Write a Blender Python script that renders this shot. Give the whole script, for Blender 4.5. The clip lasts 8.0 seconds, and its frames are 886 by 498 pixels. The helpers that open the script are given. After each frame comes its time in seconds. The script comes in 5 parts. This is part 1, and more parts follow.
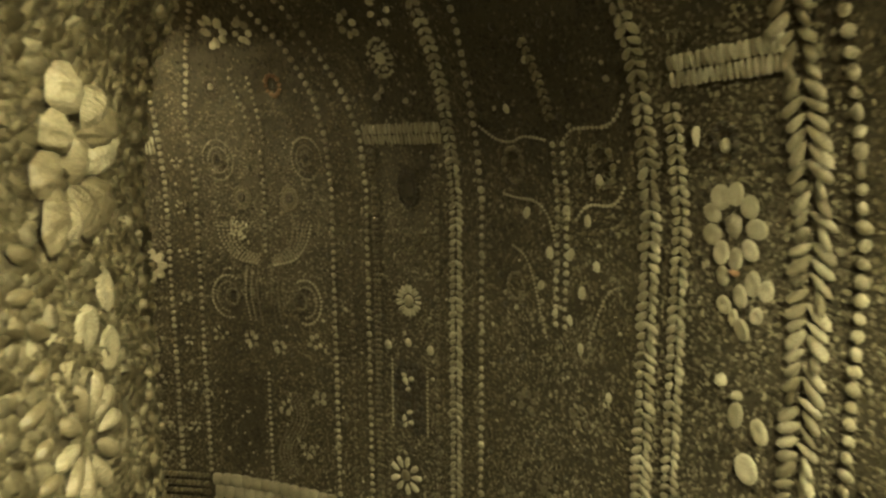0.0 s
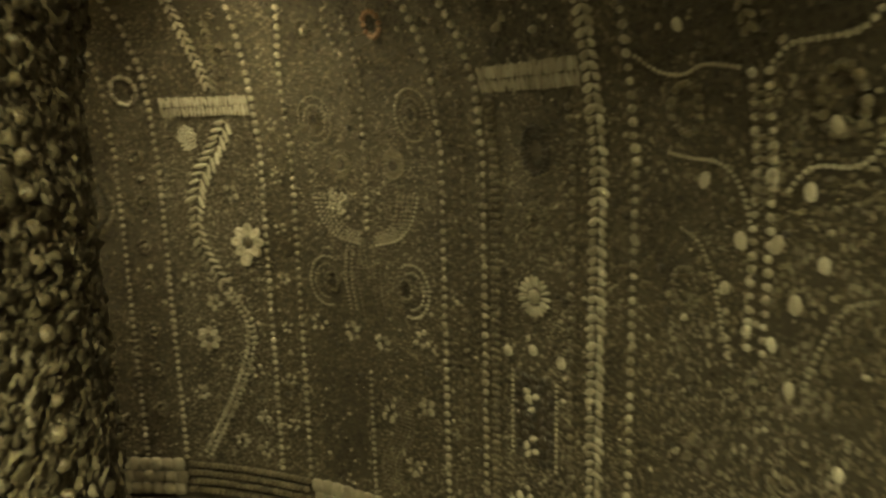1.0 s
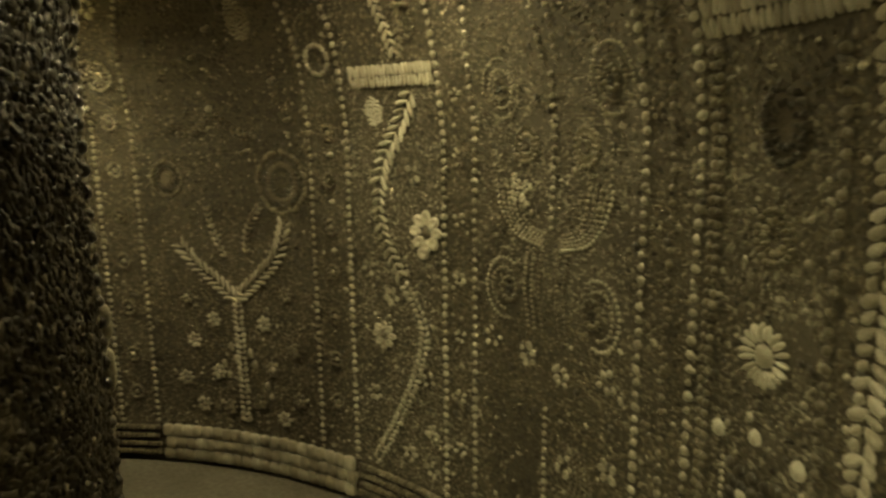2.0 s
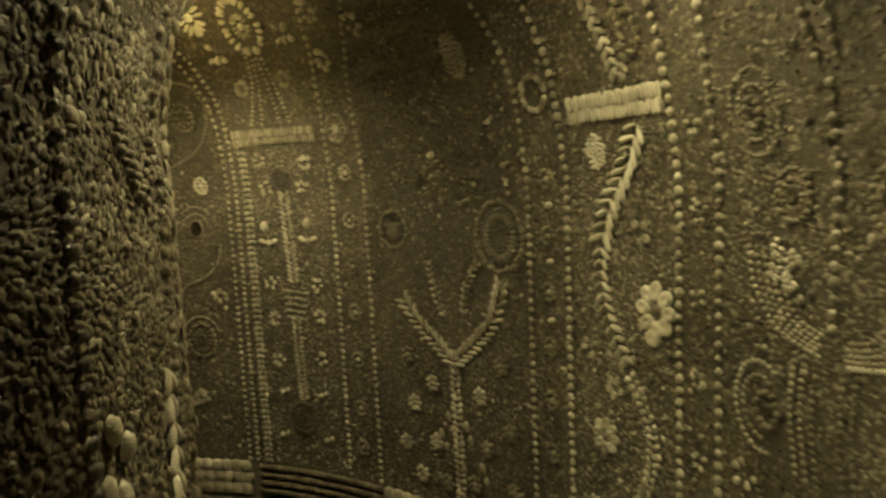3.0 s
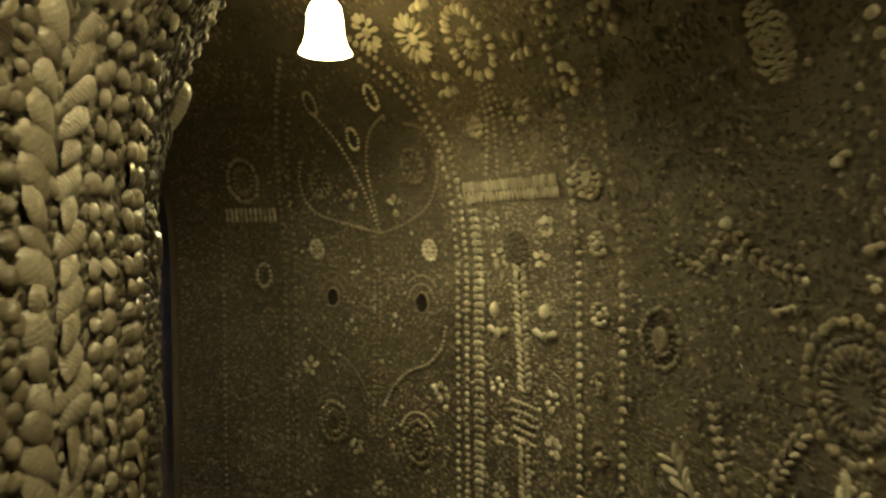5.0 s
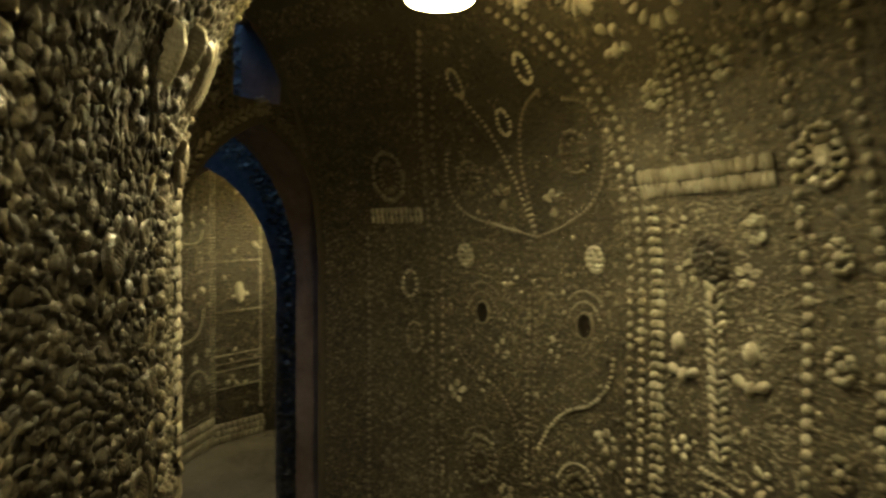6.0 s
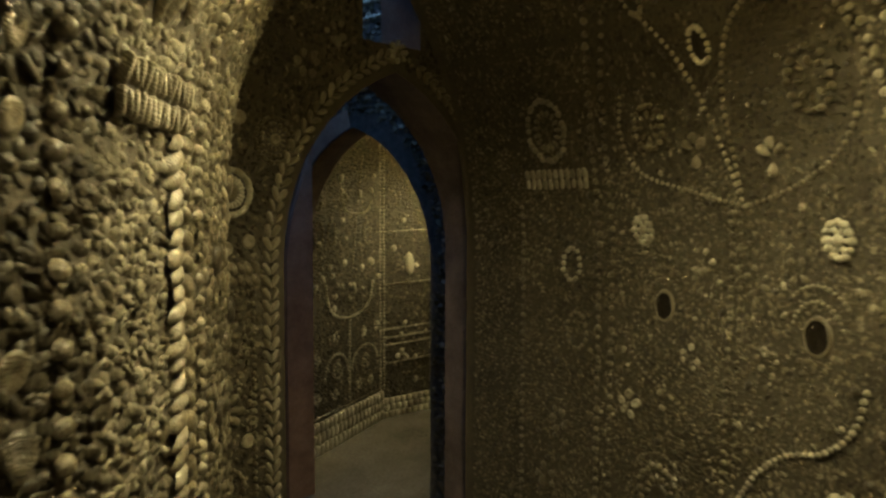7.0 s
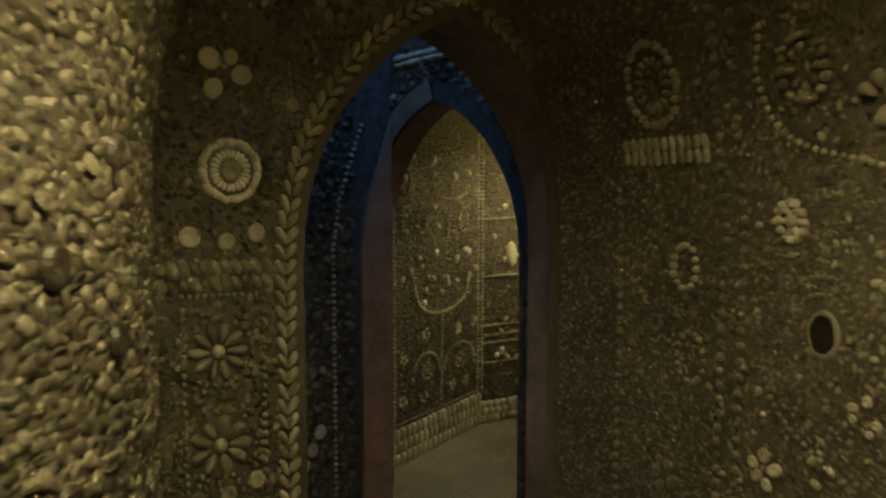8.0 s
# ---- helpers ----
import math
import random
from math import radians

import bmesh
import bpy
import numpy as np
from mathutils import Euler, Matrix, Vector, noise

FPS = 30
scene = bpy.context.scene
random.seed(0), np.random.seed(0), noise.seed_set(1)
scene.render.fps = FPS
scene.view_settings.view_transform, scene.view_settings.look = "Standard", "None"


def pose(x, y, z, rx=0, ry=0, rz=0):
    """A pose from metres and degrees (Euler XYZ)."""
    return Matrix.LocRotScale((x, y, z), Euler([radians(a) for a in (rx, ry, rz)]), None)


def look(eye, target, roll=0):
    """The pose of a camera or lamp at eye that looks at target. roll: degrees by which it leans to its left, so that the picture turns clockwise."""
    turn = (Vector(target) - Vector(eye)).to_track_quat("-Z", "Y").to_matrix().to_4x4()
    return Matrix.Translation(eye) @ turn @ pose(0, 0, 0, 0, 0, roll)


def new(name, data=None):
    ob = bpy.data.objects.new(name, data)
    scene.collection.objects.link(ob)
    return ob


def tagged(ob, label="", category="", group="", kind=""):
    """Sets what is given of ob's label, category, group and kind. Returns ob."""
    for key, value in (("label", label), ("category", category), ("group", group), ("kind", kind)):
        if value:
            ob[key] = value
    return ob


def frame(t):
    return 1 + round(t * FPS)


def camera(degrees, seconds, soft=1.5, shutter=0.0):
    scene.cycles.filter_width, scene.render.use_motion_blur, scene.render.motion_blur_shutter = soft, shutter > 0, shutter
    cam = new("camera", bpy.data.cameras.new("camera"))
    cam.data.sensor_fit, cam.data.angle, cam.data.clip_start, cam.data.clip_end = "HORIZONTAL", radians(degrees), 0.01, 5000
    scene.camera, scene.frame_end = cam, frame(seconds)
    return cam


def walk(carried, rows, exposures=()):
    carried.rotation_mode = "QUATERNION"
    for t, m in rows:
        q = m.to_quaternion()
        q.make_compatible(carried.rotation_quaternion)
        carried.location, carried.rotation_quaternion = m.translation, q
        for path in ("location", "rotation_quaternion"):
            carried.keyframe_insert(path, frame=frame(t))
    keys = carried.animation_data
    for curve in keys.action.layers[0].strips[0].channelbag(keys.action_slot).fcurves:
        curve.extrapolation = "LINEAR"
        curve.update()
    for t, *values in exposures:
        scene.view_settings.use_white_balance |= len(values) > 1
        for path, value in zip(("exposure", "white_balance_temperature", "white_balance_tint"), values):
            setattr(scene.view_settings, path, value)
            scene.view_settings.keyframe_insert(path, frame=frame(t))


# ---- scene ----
# the clip's camera opens a little on the way and closes again past the lamp
EXPOSED = [(0.0, 0.05), (1.0, 0.1), (3.0, 0.25), (4.5, 0.3), (6.0, 0.0), (7.0, 0.0), (8.0, 0.05)]
cam = camera(67.3, 8.0, soft=2.5, shutter=0.4)
PATH = [
    (0, (-0.297, 0.389, 1.659), (-0.226, 2.565, 1.342), -0.3),
    (0.5, (-0.275, 0.675, 1.633), (-0.348, 2.847, 1.289), -0.2),
    (1, (-0.24, 0.967, 1.592), (-0.659, 3.09, 1.198), -1.4),
    (1.2, (-0.23, 1.089, 1.591), (-0.823, 3.17, 1.191), -1.0),
    (2.3, (-0.146, 1.749, 1.525), (-1.627, 3.33, 1.143), -1.5),
    (2.5, (-0.182, 1.88, 1.54), (-1.822, 3.306, 1.197), -2.2),
    (3, (-0.288, 2.126, 1.549), (-2.215, 3.154, 1.285), -2.7),
    (3.5, (-0.473, 2.286, 1.545), (-2.514, 3.073, 1.3), -2.5),
    (4, (-0.657, 2.41, 1.572), (-2.765, 3.014, 1.407), -1.7),
    (4.5, (-0.875, 2.6, 1.586), (-3.061, 2.837, 1.511), -1.4),
    (4.7, (-0.957, 2.651, 1.581), (-3.153, 2.771, 1.517), -0.9),
    (5.8, (-1.478, 2.775, 1.586), (-3.615, 2.254, 1.558), 0.1),
    (6, (-1.584, 2.797, 1.584), (-3.672, 2.108, 1.545), 0.2),
    (6.5, (-1.825, 2.796, 1.591), (-3.76, 1.757, 1.455), -0.1),
    (7, (-2.07, 2.718, 1.585), (-3.871, 1.463, 1.441), 0.2),
    (7.5, (-2.288, 2.648, 1.577), (-3.981, 1.253, 1.411), -0.7),
    (8, (-2.546, 2.563, 1.576), (-4.074, 0.992, 1.384), 0.1),
]
walk(cam, [(t, look(eye, target, roll)) for t, eye, target, roll in PATH], EXPOSED)
# ---------------------------------------------------------------- light
world = bpy.data.worlds.new("world")
scene.world = world
world.use_nodes = True
sky = world.node_tree.nodes.new("ShaderNodeTexSky")
sky.sky_type, sky.sun_disc, sky.sun_elevation, sky.sun_rotation = "NISHITA", False, radians(40), radians(120)
world.node_tree.links.new(sky.outputs["Color"], world.node_tree.nodes["Background"].inputs["Color"])
world.node_tree.nodes["Background"].inputs["Strength"].default_value = 0.05
SKY_LAMP = 9.0           # daylight in the mouth of the dome shaft

# ---------------------------------------------------------------- the plan
CX, CY = -1.827, 1.13     # axis of the rotunda
RW = 2.29                 # radius of its outer wall
DEG = math.pi / 180
OUT_Z = [-0.1, 1.5, 1.7, 1.85, 1.95, 2.05, 2.15, 2.3, 2.42, 2.5]
OUT_R = [2.29, 2.29, 2.26, 2.225, 2.19, 2.14, 2.073, 1.95, 1.80, 1.62]
COL_Z = [-0.1, 1.65, 1.8, 1.9, 2.0, 2.1, 2.25, 2.4, 2.5]
COL_R = [1.125, 1.13, 1.155, 1.195, 1.24, 1.29, 1.40, 1.52, 1.62]
# the pillar is not quite round: a bulge, a flat, and a straight panel that runs out to the arch wall
COL_U = [-40, 45, 70, 85, 96, 107, 118, 128, 133, 139, 148, 165, 215]
COL_OFF = [0, 0, 0.01, 0.016, 0.012, 0, -0.012, -0.022, -0.016, -0.014, 0.024, 0.05, 0.05]
ARCH0 = np.array([-3.266, 1.213])
ARCH_T = np.array([-0.9712, 0.2384])    # along the arch wall, to the right of one who faces it
ARCH_N = np.array([0.2384, 0.9712])     # out of it, into the rotunda
JAMB_L, JAMB_R, APEX_U, APEX_Z, SPRING = 0.12, 0.94, 0.53, 2.015, 1.42


class Surface:
    """A wall as a map from (u, v, height over it) to the world; su: metres to one u; side: which way u grows for one who faces it."""

    def __init__(self, fn, su, side):
        self.fn, self.su, self.side = fn, su, side

    def at(self, u, v, h=0.0):
        return self.fn(np.asarray(u, float), np.asarray(v, float), np.asarray(h, float))

    def matrix(self, u, v, h=0.0, turn=0.0, size=(1, 1, 1)):
        e = 0.004
        p = Vector(self.at(u, v, h))
        x = Vector(self.at(u + self.side * e / self.su, v, h)) - Vector(self.at(u - self.side * e / self.su, v, h))
        y = Vector(self.at(u, v + e, h)) - Vector(self.at(u, v - e, h))
        x.normalize()
        z = x.cross(y).normalized()
        y = z.cross(x)
        m = Matrix((x, y, z)).transposed().to_4x4()
        m.translation = p
        return m @ Matrix.Rotation(radians(turn), 4, "Z") @ Matrix.Diagonal((*size, 1))

    def step(self, u, v, x, y):
        return u + self.side * x / self.su, v + y


def round_wall(zs, rs, inward, us=(0, 1), offs=(0, 0)):
    def fn(u, v, h):
        r = np.interp(v, zs, rs) + np.interp(u, us, offs) * np.clip((2.45 - v) / 0.35, 0, 1) - inward * h
        return np.stack([CX + r * np.cos(u * DEG), CY + r * np.sin(u * DEG), v + 0 * u], -1)
    return fn


def flat_wall(p, d, n):
    def fn(u, v, h):
        return np.stack([p[0] + u * d[0] + h * n[0], p[1] + u * d[1] + h * n[1], v + 0 * u], -1)
    return fn


OUTER = Surface(round_wall(OUT_Z, OUT_R, 1), RW * DEG, -1)
COLUMN = Surface(round_wall(COL_Z, COL_R, -1, COL_U, COL_OFF), 1.13 * DEG, 1)
ARCHWALL = Surface(flat_wall(ARCH0, ARCH_T, ARCH_N), 1.0, 1)


# ---------------------------------------------------------------- materials
def nodes_of(name):
    m = bpy.data.materials.new(name)
    m.use_nodes = True
    t = m.node_tree
    return m, t, t.nodes["Principled BSDF"], t.nodes, t.links


def mix_colours(t, fac, a, b, mode="MIX"):
    n = t.nodes.new("ShaderNodeMix")
    n.data_type, n.blend_type = "RGBA", mode
    for sock, val in ((n.inputs[0], fac), (n.inputs[6], a), (n.inputs[7], b)):
        if isinstance(val, bpy.types.NodeSocket):
            t.links.new(val, sock)
        else:
            sock.default_value = val if sock is n.inputs[0] else (*val, 1)
    return n.outputs[2]


def noise_of(t, scale, detail=4.0, rough=0.6):
    n = t.nodes.new("ShaderNodeTexNoise")
    co = t.nodes.new("ShaderNodeNewGeometry")
    t.links.new(co.outputs["Position"], n.inputs["Vector"])
    n.inputs["Scale"].default_value, n.inputs["Detail"].default_value, n.inputs["Roughness"].default_value = scale, detail, rough
    return n.outputs["Fac"]


def ramp_of(t, fac, stops):
    n = t.nodes.new("ShaderNodeValToRGB")
    while len(n.color_ramp.elements) < len(stops):
        n.color_ramp.elements.new(0.5)
    for e, (p, c) in zip(n.color_ramp.elements, stops):
        e.position, e.color = p, (*c, 1)
    t.links.new(fac, n.inputs[0])
    return n.outputs[0]


def bump_of(t, height, strength, distance, bsdf):
    b = t.nodes.new("ShaderNodeBump")
    b.inputs["Strength"].default_value, b.inputs["Distance"].default_value = strength, distance
    t.links.new(height, b.inputs["Height"])
    t.links.new(b.outputs[0], bsdf.inputs["Normal"])


def shell_material(name, tones, rough, each, grime=0.5):
    """Weathered shell: every piece takes a tone of its own, under a film of dirt and lampblack in patches."""
    m, t, bsdf, nd, ln = nodes_of(name)
    if each == "object":
        rnd = nd.new("ShaderNodeObjectInfo").outputs["Random"]
    else:
        rnd = nd.new("ShaderNodeNewGeometry").outputs["Random Per Island"]
    k = len(tones) - 1
    col = ramp_of(t, rnd, [(i / max(k, 1), c) for i, c in enumerate(tones)])
    dirt = ramp_of(t, noise_of(t, 3.2, 6, 0.65), [(0.35, (0, 0, 0)), (0.72, (grime, grime, grime))])
    col = mix_colours(t, dirt, col, tuple(c * 0.42 for c in tones[0]))
    fine = noise_of(t, 260, 2, 0.5)
    col = mix_colours(t, ramp_of(t, fine, [(0.35, (0.35, 0.35, 0.35)), (0.65, (0, 0, 0))]), col, tuple(c * 0.55 for c in tones[0]))
    if each == "object":
        # growth lines round the hinge of each shell, and ribs across them
        co = nd.new("ShaderNodeTexCoord")
        mp = nd.new("ShaderNodeMapping")
        mp.inputs["Location"].default_value = (0.0, 0.55, 0.0)
        ln.new(co.outputs["Object"], mp.inputs["Vector"])
        wave = nd.new("ShaderNodeTexWave")
        wave.wave_type, wave.rings_direction = "RINGS", "SPHERICAL"
        wave.inputs["Scale"].default_value, wave.inputs["Distortion"].default_value, wave.inputs["Detail"].default_value = 3.4, 5.0, 3.0
        ln.new(mp.outputs[0], wave.inputs["Vector"])
        col = mix_colours(t, ramp_of(t, wave.outputs["Fac"], [(0.1, (0.22, 0.22, 0.22)), (0.6, (0, 0, 0))]), col, tuple(c * 0.6 for c in tones[0]))
        add = nd.new("ShaderNodeMath")
        add.operation = "MULTIPLY_ADD"
        ln.new(wave.outputs["Fac"], add.inputs[0])
        add.inputs[1].default_value = 0.3
        ln.new(fine, add.inputs[2])
        fine = add.outputs[0]
    ln.new(col, bsdf.inputs["Base Color"])
    bsdf.inputs["Roughness"].default_value = rough
    bsdf.inputs["Specular IOR Level"].default_value = 0.5 if each == "object" else 0.25
    bump_of(t, fine, 0.6, 0.0025, bsdf)
    return m


def plaster_material(name, a, b, rough, scale, bump=0.4):
    m, t, bsdf, nd, ln = nodes_of(name)
    big = ramp_of(t, noise_of(t, scale, 7, 0.65), [(0.3, a), (0.7, b)])
    fine = noise_of(t, scale * 24, 4, 0.6)
    col = mix_colours(t, ramp_of(t, fine, [(0.3, (0.5, 0.5, 0.5)), (0.6, (0, 0, 0))]), big, tuple(c * 0.5 for c in a))
    ln.new(col, bsdf.inputs["Base Color"])
    bsdf.inputs["Roughness"].default_value = rough
    bump_of(t, fine, bump, 0.006, bsdf)
    return m


MORTAR = plaster_material("sooty_mortar", (0.042, 0.034, 0.021), (0.085, 0.07, 0.045), 0.9, 5)
REVEAL = plaster_material("stained_limewash", (0.085, 0.06, 0.048), (0.26, 0.195, 0.175), 0.75, 6, 0.6)
RIB = plaster_material("brown_plaster", (0.20, 0.11, 0.07), (0.42, 0.26, 0.18), 0.75, 9, 0.7)
FLOOR = plaster_material("worn_cement_floor", (0.10, 0.088, 0.066), (0.20, 0.18, 0.14), 0.14, 2.2, 0.15)
CHALK = plaster_material("chalk", (0.10, 0.09, 0.07), (0.16, 0.15, 0.12), 0.95, 3)
BLUEWALL = plaster_material("dome_shellwork", (0.012, 0.011, 0.010), (0.13, 0.12, 0.11), 0.5, 26, 1.0)
G_MID = shell_material("small_brown_shells", [(0.055, 0.045, 0.027), (0.10, 0.084, 0.052), (0.15, 0.128, 0.082), (0.26, 0.225, 0.152)], 0.55, "island")
G_LIGHT = shell_material("small_grey_shells", [(0.085, 0.072, 0.047), (0.14, 0.122, 0.084), (0.20, 0.175, 0.124), (0.33, 0.295, 0.215)], 0.55, "island", 0.35)
G_DARK = shell_material("small_dark_shells", [(0.026, 0.021, 0.012), (0.045, 0.037, 0.022), (0.062, 0.051, 0.031), (0.10, 0.084, 0.053)], 0.55, "island")
BEAD = shell_material("round_shell", [(0.25, 0.217, 0.150), (0.36, 0.318, 0.23), (0.44, 0.395, 0.295), (0.54, 0.492, 0.375)], 0.36, "object", 0.5)
BROWN = shell_material("brown_shell", [(0.11, 0.09, 0.056), (0.165, 0.137, 0.086), (0.25, 0.21, 0.138)], 0.35, "object", 0.6)
TAN = shell_material("tan_shell", [(0.17, 0.142, 0.094), (0.26, 0.22, 0.152), (0.35, 0.305, 0.218), (0.42, 0.375, 0.28)], 0.4, "object", 0.5)
PALE = shell_material("pale_shell", [(0.42, 0.375, 0.27), (0.54, 0.49, 0.37), (0.64, 0.59, 0.46)], 0.36, "object", 0.5)
DARK = shell_material("mussel_shell", [(0.030, 0.024, 0.015), (0.055, 0.045, 0.028), (0.085, 0.07, 0.045)], 0.35, "object", 0.4)
# near-black colour stands for the unlit depth of the round recesses
HOLE = plaster_material("recess_shade", (0.010, 0.008, 0.005), (0.02, 0.016, 0.011), 0.95, 20)
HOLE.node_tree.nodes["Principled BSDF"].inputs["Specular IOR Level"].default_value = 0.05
RUST = shell_material("reddish_shell", [(0.26, 0.15, 0.085), (0.34, 0.20, 0.12)], 0.45, "object", 0.3)


def lit_material(name, strength, colour):
    m, t, bsdf, nd, ln = nodes_of(name)
    bsdf.inputs["Base Color"].default_value = (0.85, 0.82, 0.72, 1)
    bsdf.inputs["Emission Color"].default_value = (*colour, 1)
    bsdf.inputs["Emission Strength"].default_value = strength
    return m


m, t, bsdf, nd, ln = nodes_of("blackened_brass")
bsdf.inputs["Base Color"].default_value, bsdf.inputs["Metallic"].default_value, bsdf.inputs["Roughness"].default_value = (0.09, 0.07, 0.04, 1), 1.0, 0.5
BRASS = m


# ---------------------------------------------------------------- builders
def mesh_of(name, bm, *materials):
    me = bpy.data.meshes.new(name)
    bm.to_mesh(me)
    bm.free()
    for q in materials:
        me.materials.append(q)
    return me


def smooth(me):
    me.polygons.foreach_set("use_smooth", [True] * len(me.polygons))
    return me


def part(name, bm, material, parent, label=""):
    ob = new(name, smooth(mesh_of(name, bm, material)))
    ob.parent = parent
    ob.matrix_parent_inverse = parent.matrix_world.inverted()
    return tagged(ob, label)


def sheet(name, verts, faces, material, smoothed=True):
    me = bpy.data.meshes.new(name)
    me.from_pydata([tuple(map(float, q)) for q in verts], [], faces)
    me.materials.append(material)
    me.update()
    if smoothed:
        smooth(me)
    return me


def dome(name, material, n=8, rings=((1.0, 0.0), (0.86, 0.55), (0.5, 0.9)), shape=None, tip=1.0):
    """A shell's back: rings of (radius, height) closed by a tip, half a unit in radius and height; shape bends each (x, y, z)."""
    bm = bmesh.new()
    rows = []
    for r, h in rings:
        rows.append([bm.verts.new((0.5 * r * math.cos(2 * math.pi * i / n), 0.5 * r * math.sin(2 * math.pi * i / n), 0.5 * h)) for i in range(n)])
    top = bm.verts.new((0, 0, 0.5 * tip))
    for a, b in zip(rows, rows[1:]):
        for i in range(n):
            bm.faces.new((a[i], a[(i + 1) % n], b[(i + 1) % n], b[i]))
    for i in range(n):
        bm.faces.new((rows[-1][i], rows[-1][(i + 1) % n], top))
    if shape:
        for q in bm.verts:
            q.co = Vector(shape(*q.co))
    return smooth(mesh_of(name, bm, material))


def drop(x, y, z):
    w = 0.45 + 0.75 * (y + 0.5)
    return x * min(w, 1.0), y, z * (0.55 + 0.5 * (y + 0.5))


def ribbed(x, y, z):
    a = math.atan2(x, y + 0.62)
    f = math.cos(a * 17)
    return x * (0.55 + 0.58 * (y + 0.5)) * (1 + 0.05 * f), y * (1 + 0.04 * f), z * (1 + 0.3 * f) * (0.7 + 0.3 * (y + 0.5))


def hollow(x, y, z):
    r = math.hypot(x, y) * 2
    return x, y, z - 0.42 * max(0.0, 0.75 - r)


SHAPES = {}


def shell(kind, material):
    key = (kind, material.name)
    if key not in SHAPES:
        if kind == "bead":
            SHAPES[key] = dome("bead", material, 8)
        elif kind == "petal":
            SHAPES[key] = dome("petal", material, 8, shape=drop)
        elif kind == "cockle":
            SHAPES[key] = dome("cockle", material, 30, ((1.0, 0.0), (0.88, 0.5), (0.5, 0.85)), ribbed, 0.95)
        elif kind == "limpet":
            SHAPES[key] = dome("limpet", material, 10, ((1.0, 0.0), (0.9, 0.6), (0.62, 0.7), (0.3, 0.35)), None, 0.2)
        elif kind == "ridge":
            SHAPES[key] = dome("ridge", material, 8, ((1.0, 0.0), (0.94, 0.6), (0.6, 0.95)), lambda x, y, z: (x, 0.5 * (abs(2 * y) ** 0.5) * (1 if y > 0 else -1), z))
        elif kind == "block":
            SHAPES[key] = dome("block", material, 8, ((1.0, 0.0), (0.92, 0.75), (0.7, 0.98)),
                               lambda x, y, z: (0.5 * (abs(2 * x) ** 0.45) * (1 if x > 0 else -1), 0.5 * (abs(2 * y) ** 0.45) * (1 if y > 0 else -1), z))
    return SHAPES[key]


CLEAR = []      # (surface, u, v, half width, half height) kept free of the ground's small shells
dice = random.Random(7)


def thing(name, surf, u, v, label, category, group=""):
    ob = new(name)
    ob.empty_display_size = 0.02
    ob.matrix_basis = surf.matrix(u, v)
    ob["inverse"] = [c for row in ob.matrix_basis.inverted() for c in row]
    return tagged(ob, label, category, group)


def put(root, surf, kind, material, u, v, w, l, h, turn=0.0, lift=0.004, wobble=0.08, name=None):
    """One shell set on the wall, w across, l along and h proud, as a part of root."""
    f = 1 + dice.uniform(-wobble, wobble)
    ob = new(name or kind, shell(kind, material))
    ob.parent = root
    inv = Matrix([root["inverse"][i * 4:i * 4 + 4] for i in range(4)])
    tip = Matrix.Rotation(dice.gauss(0, 1.1) * wobble, 4, "X") @ Matrix.Rotation(dice.gauss(0, 1.1) * wobble, 4, "Y")
    ob.matrix_basis = inv @ surf.matrix(u, v, lift, turn + dice.uniform(-60, 60) * wobble) @ tip @ Matrix.Diagonal((w * f, l * f, 2 * h, 1))
    return ob


def put_many(root, surf, kind, material, spots, h, lift=0.003, wobble=0.14, name="bead_string"):
    """Shells too small to pick apart, joined in one part. spots: u, v, width, length, turn."""
    src = shell(kind, material)
    co = np.array([tuple(q.co) for q in src.vertices])
    polys = [tuple(p.vertices) for p in src.polygons]
    inv = Matrix([root["inverse"][i * 4:i * 4 + 4] for i in range(4)])
    verts, faces = [], []
    for u, v, w, l, a in spots:
        f = 1 + dice.uniform(-wobble, wobble)
        m = np.array(inv @ surf.matrix(u, v, lift, a, (w * f, l * f, 2 * h)))
        base = len(verts)
        verts.extend((co @ m[:3, :3].T + m[:3, 3]).tolist())
        faces.extend(tuple(i + base for i in p) for p in polys)
    ob = new(name, sheet(name, verts, faces, material))
    ob.parent = root
    return tagged(ob, "", "", "", "stuff")


def along(surf, pts, gap):
    """Even steps along a line of (u, v): u, v and the heading in degrees, anticlockwise from the right."""
    out, left = [], 0.0
    for (u0, v0), (u1, v1) in zip(pts, pts[1:]):
        dx, dy = (u1 - u0) * surf.su * surf.side, v1 - v0
        d = math.hypot(dx, dy)
        s = left
        while s < d:
            out.append((u0 + (u1 - u0) * s / d, v0 + (v1 - v0) * s / d, math.degrees(math.atan2(dy, dx))))
            s += gap
        left = s - d
    return out


def curve(pts, n=6):
    """A smooth line through the given points."""
    q = [pts[0], *pts, pts[-1]]
    out = []
    for a, b, c, d in zip(q, q[1:], q[2:], q[3:]):
        for i in range(n):
            s = i / n
            out.append(tuple(0.5 * (2 * b[k] + (c[k] - a[k]) * s + (2 * a[k] - 5 * b[k] + 4 * c[k] - d[k]) * s * s + (3 * b[k] - a[k] - 3 * c[k] + d[k]) * s ** 3) for k in (0, 1)))
    return out + [pts[-1]]


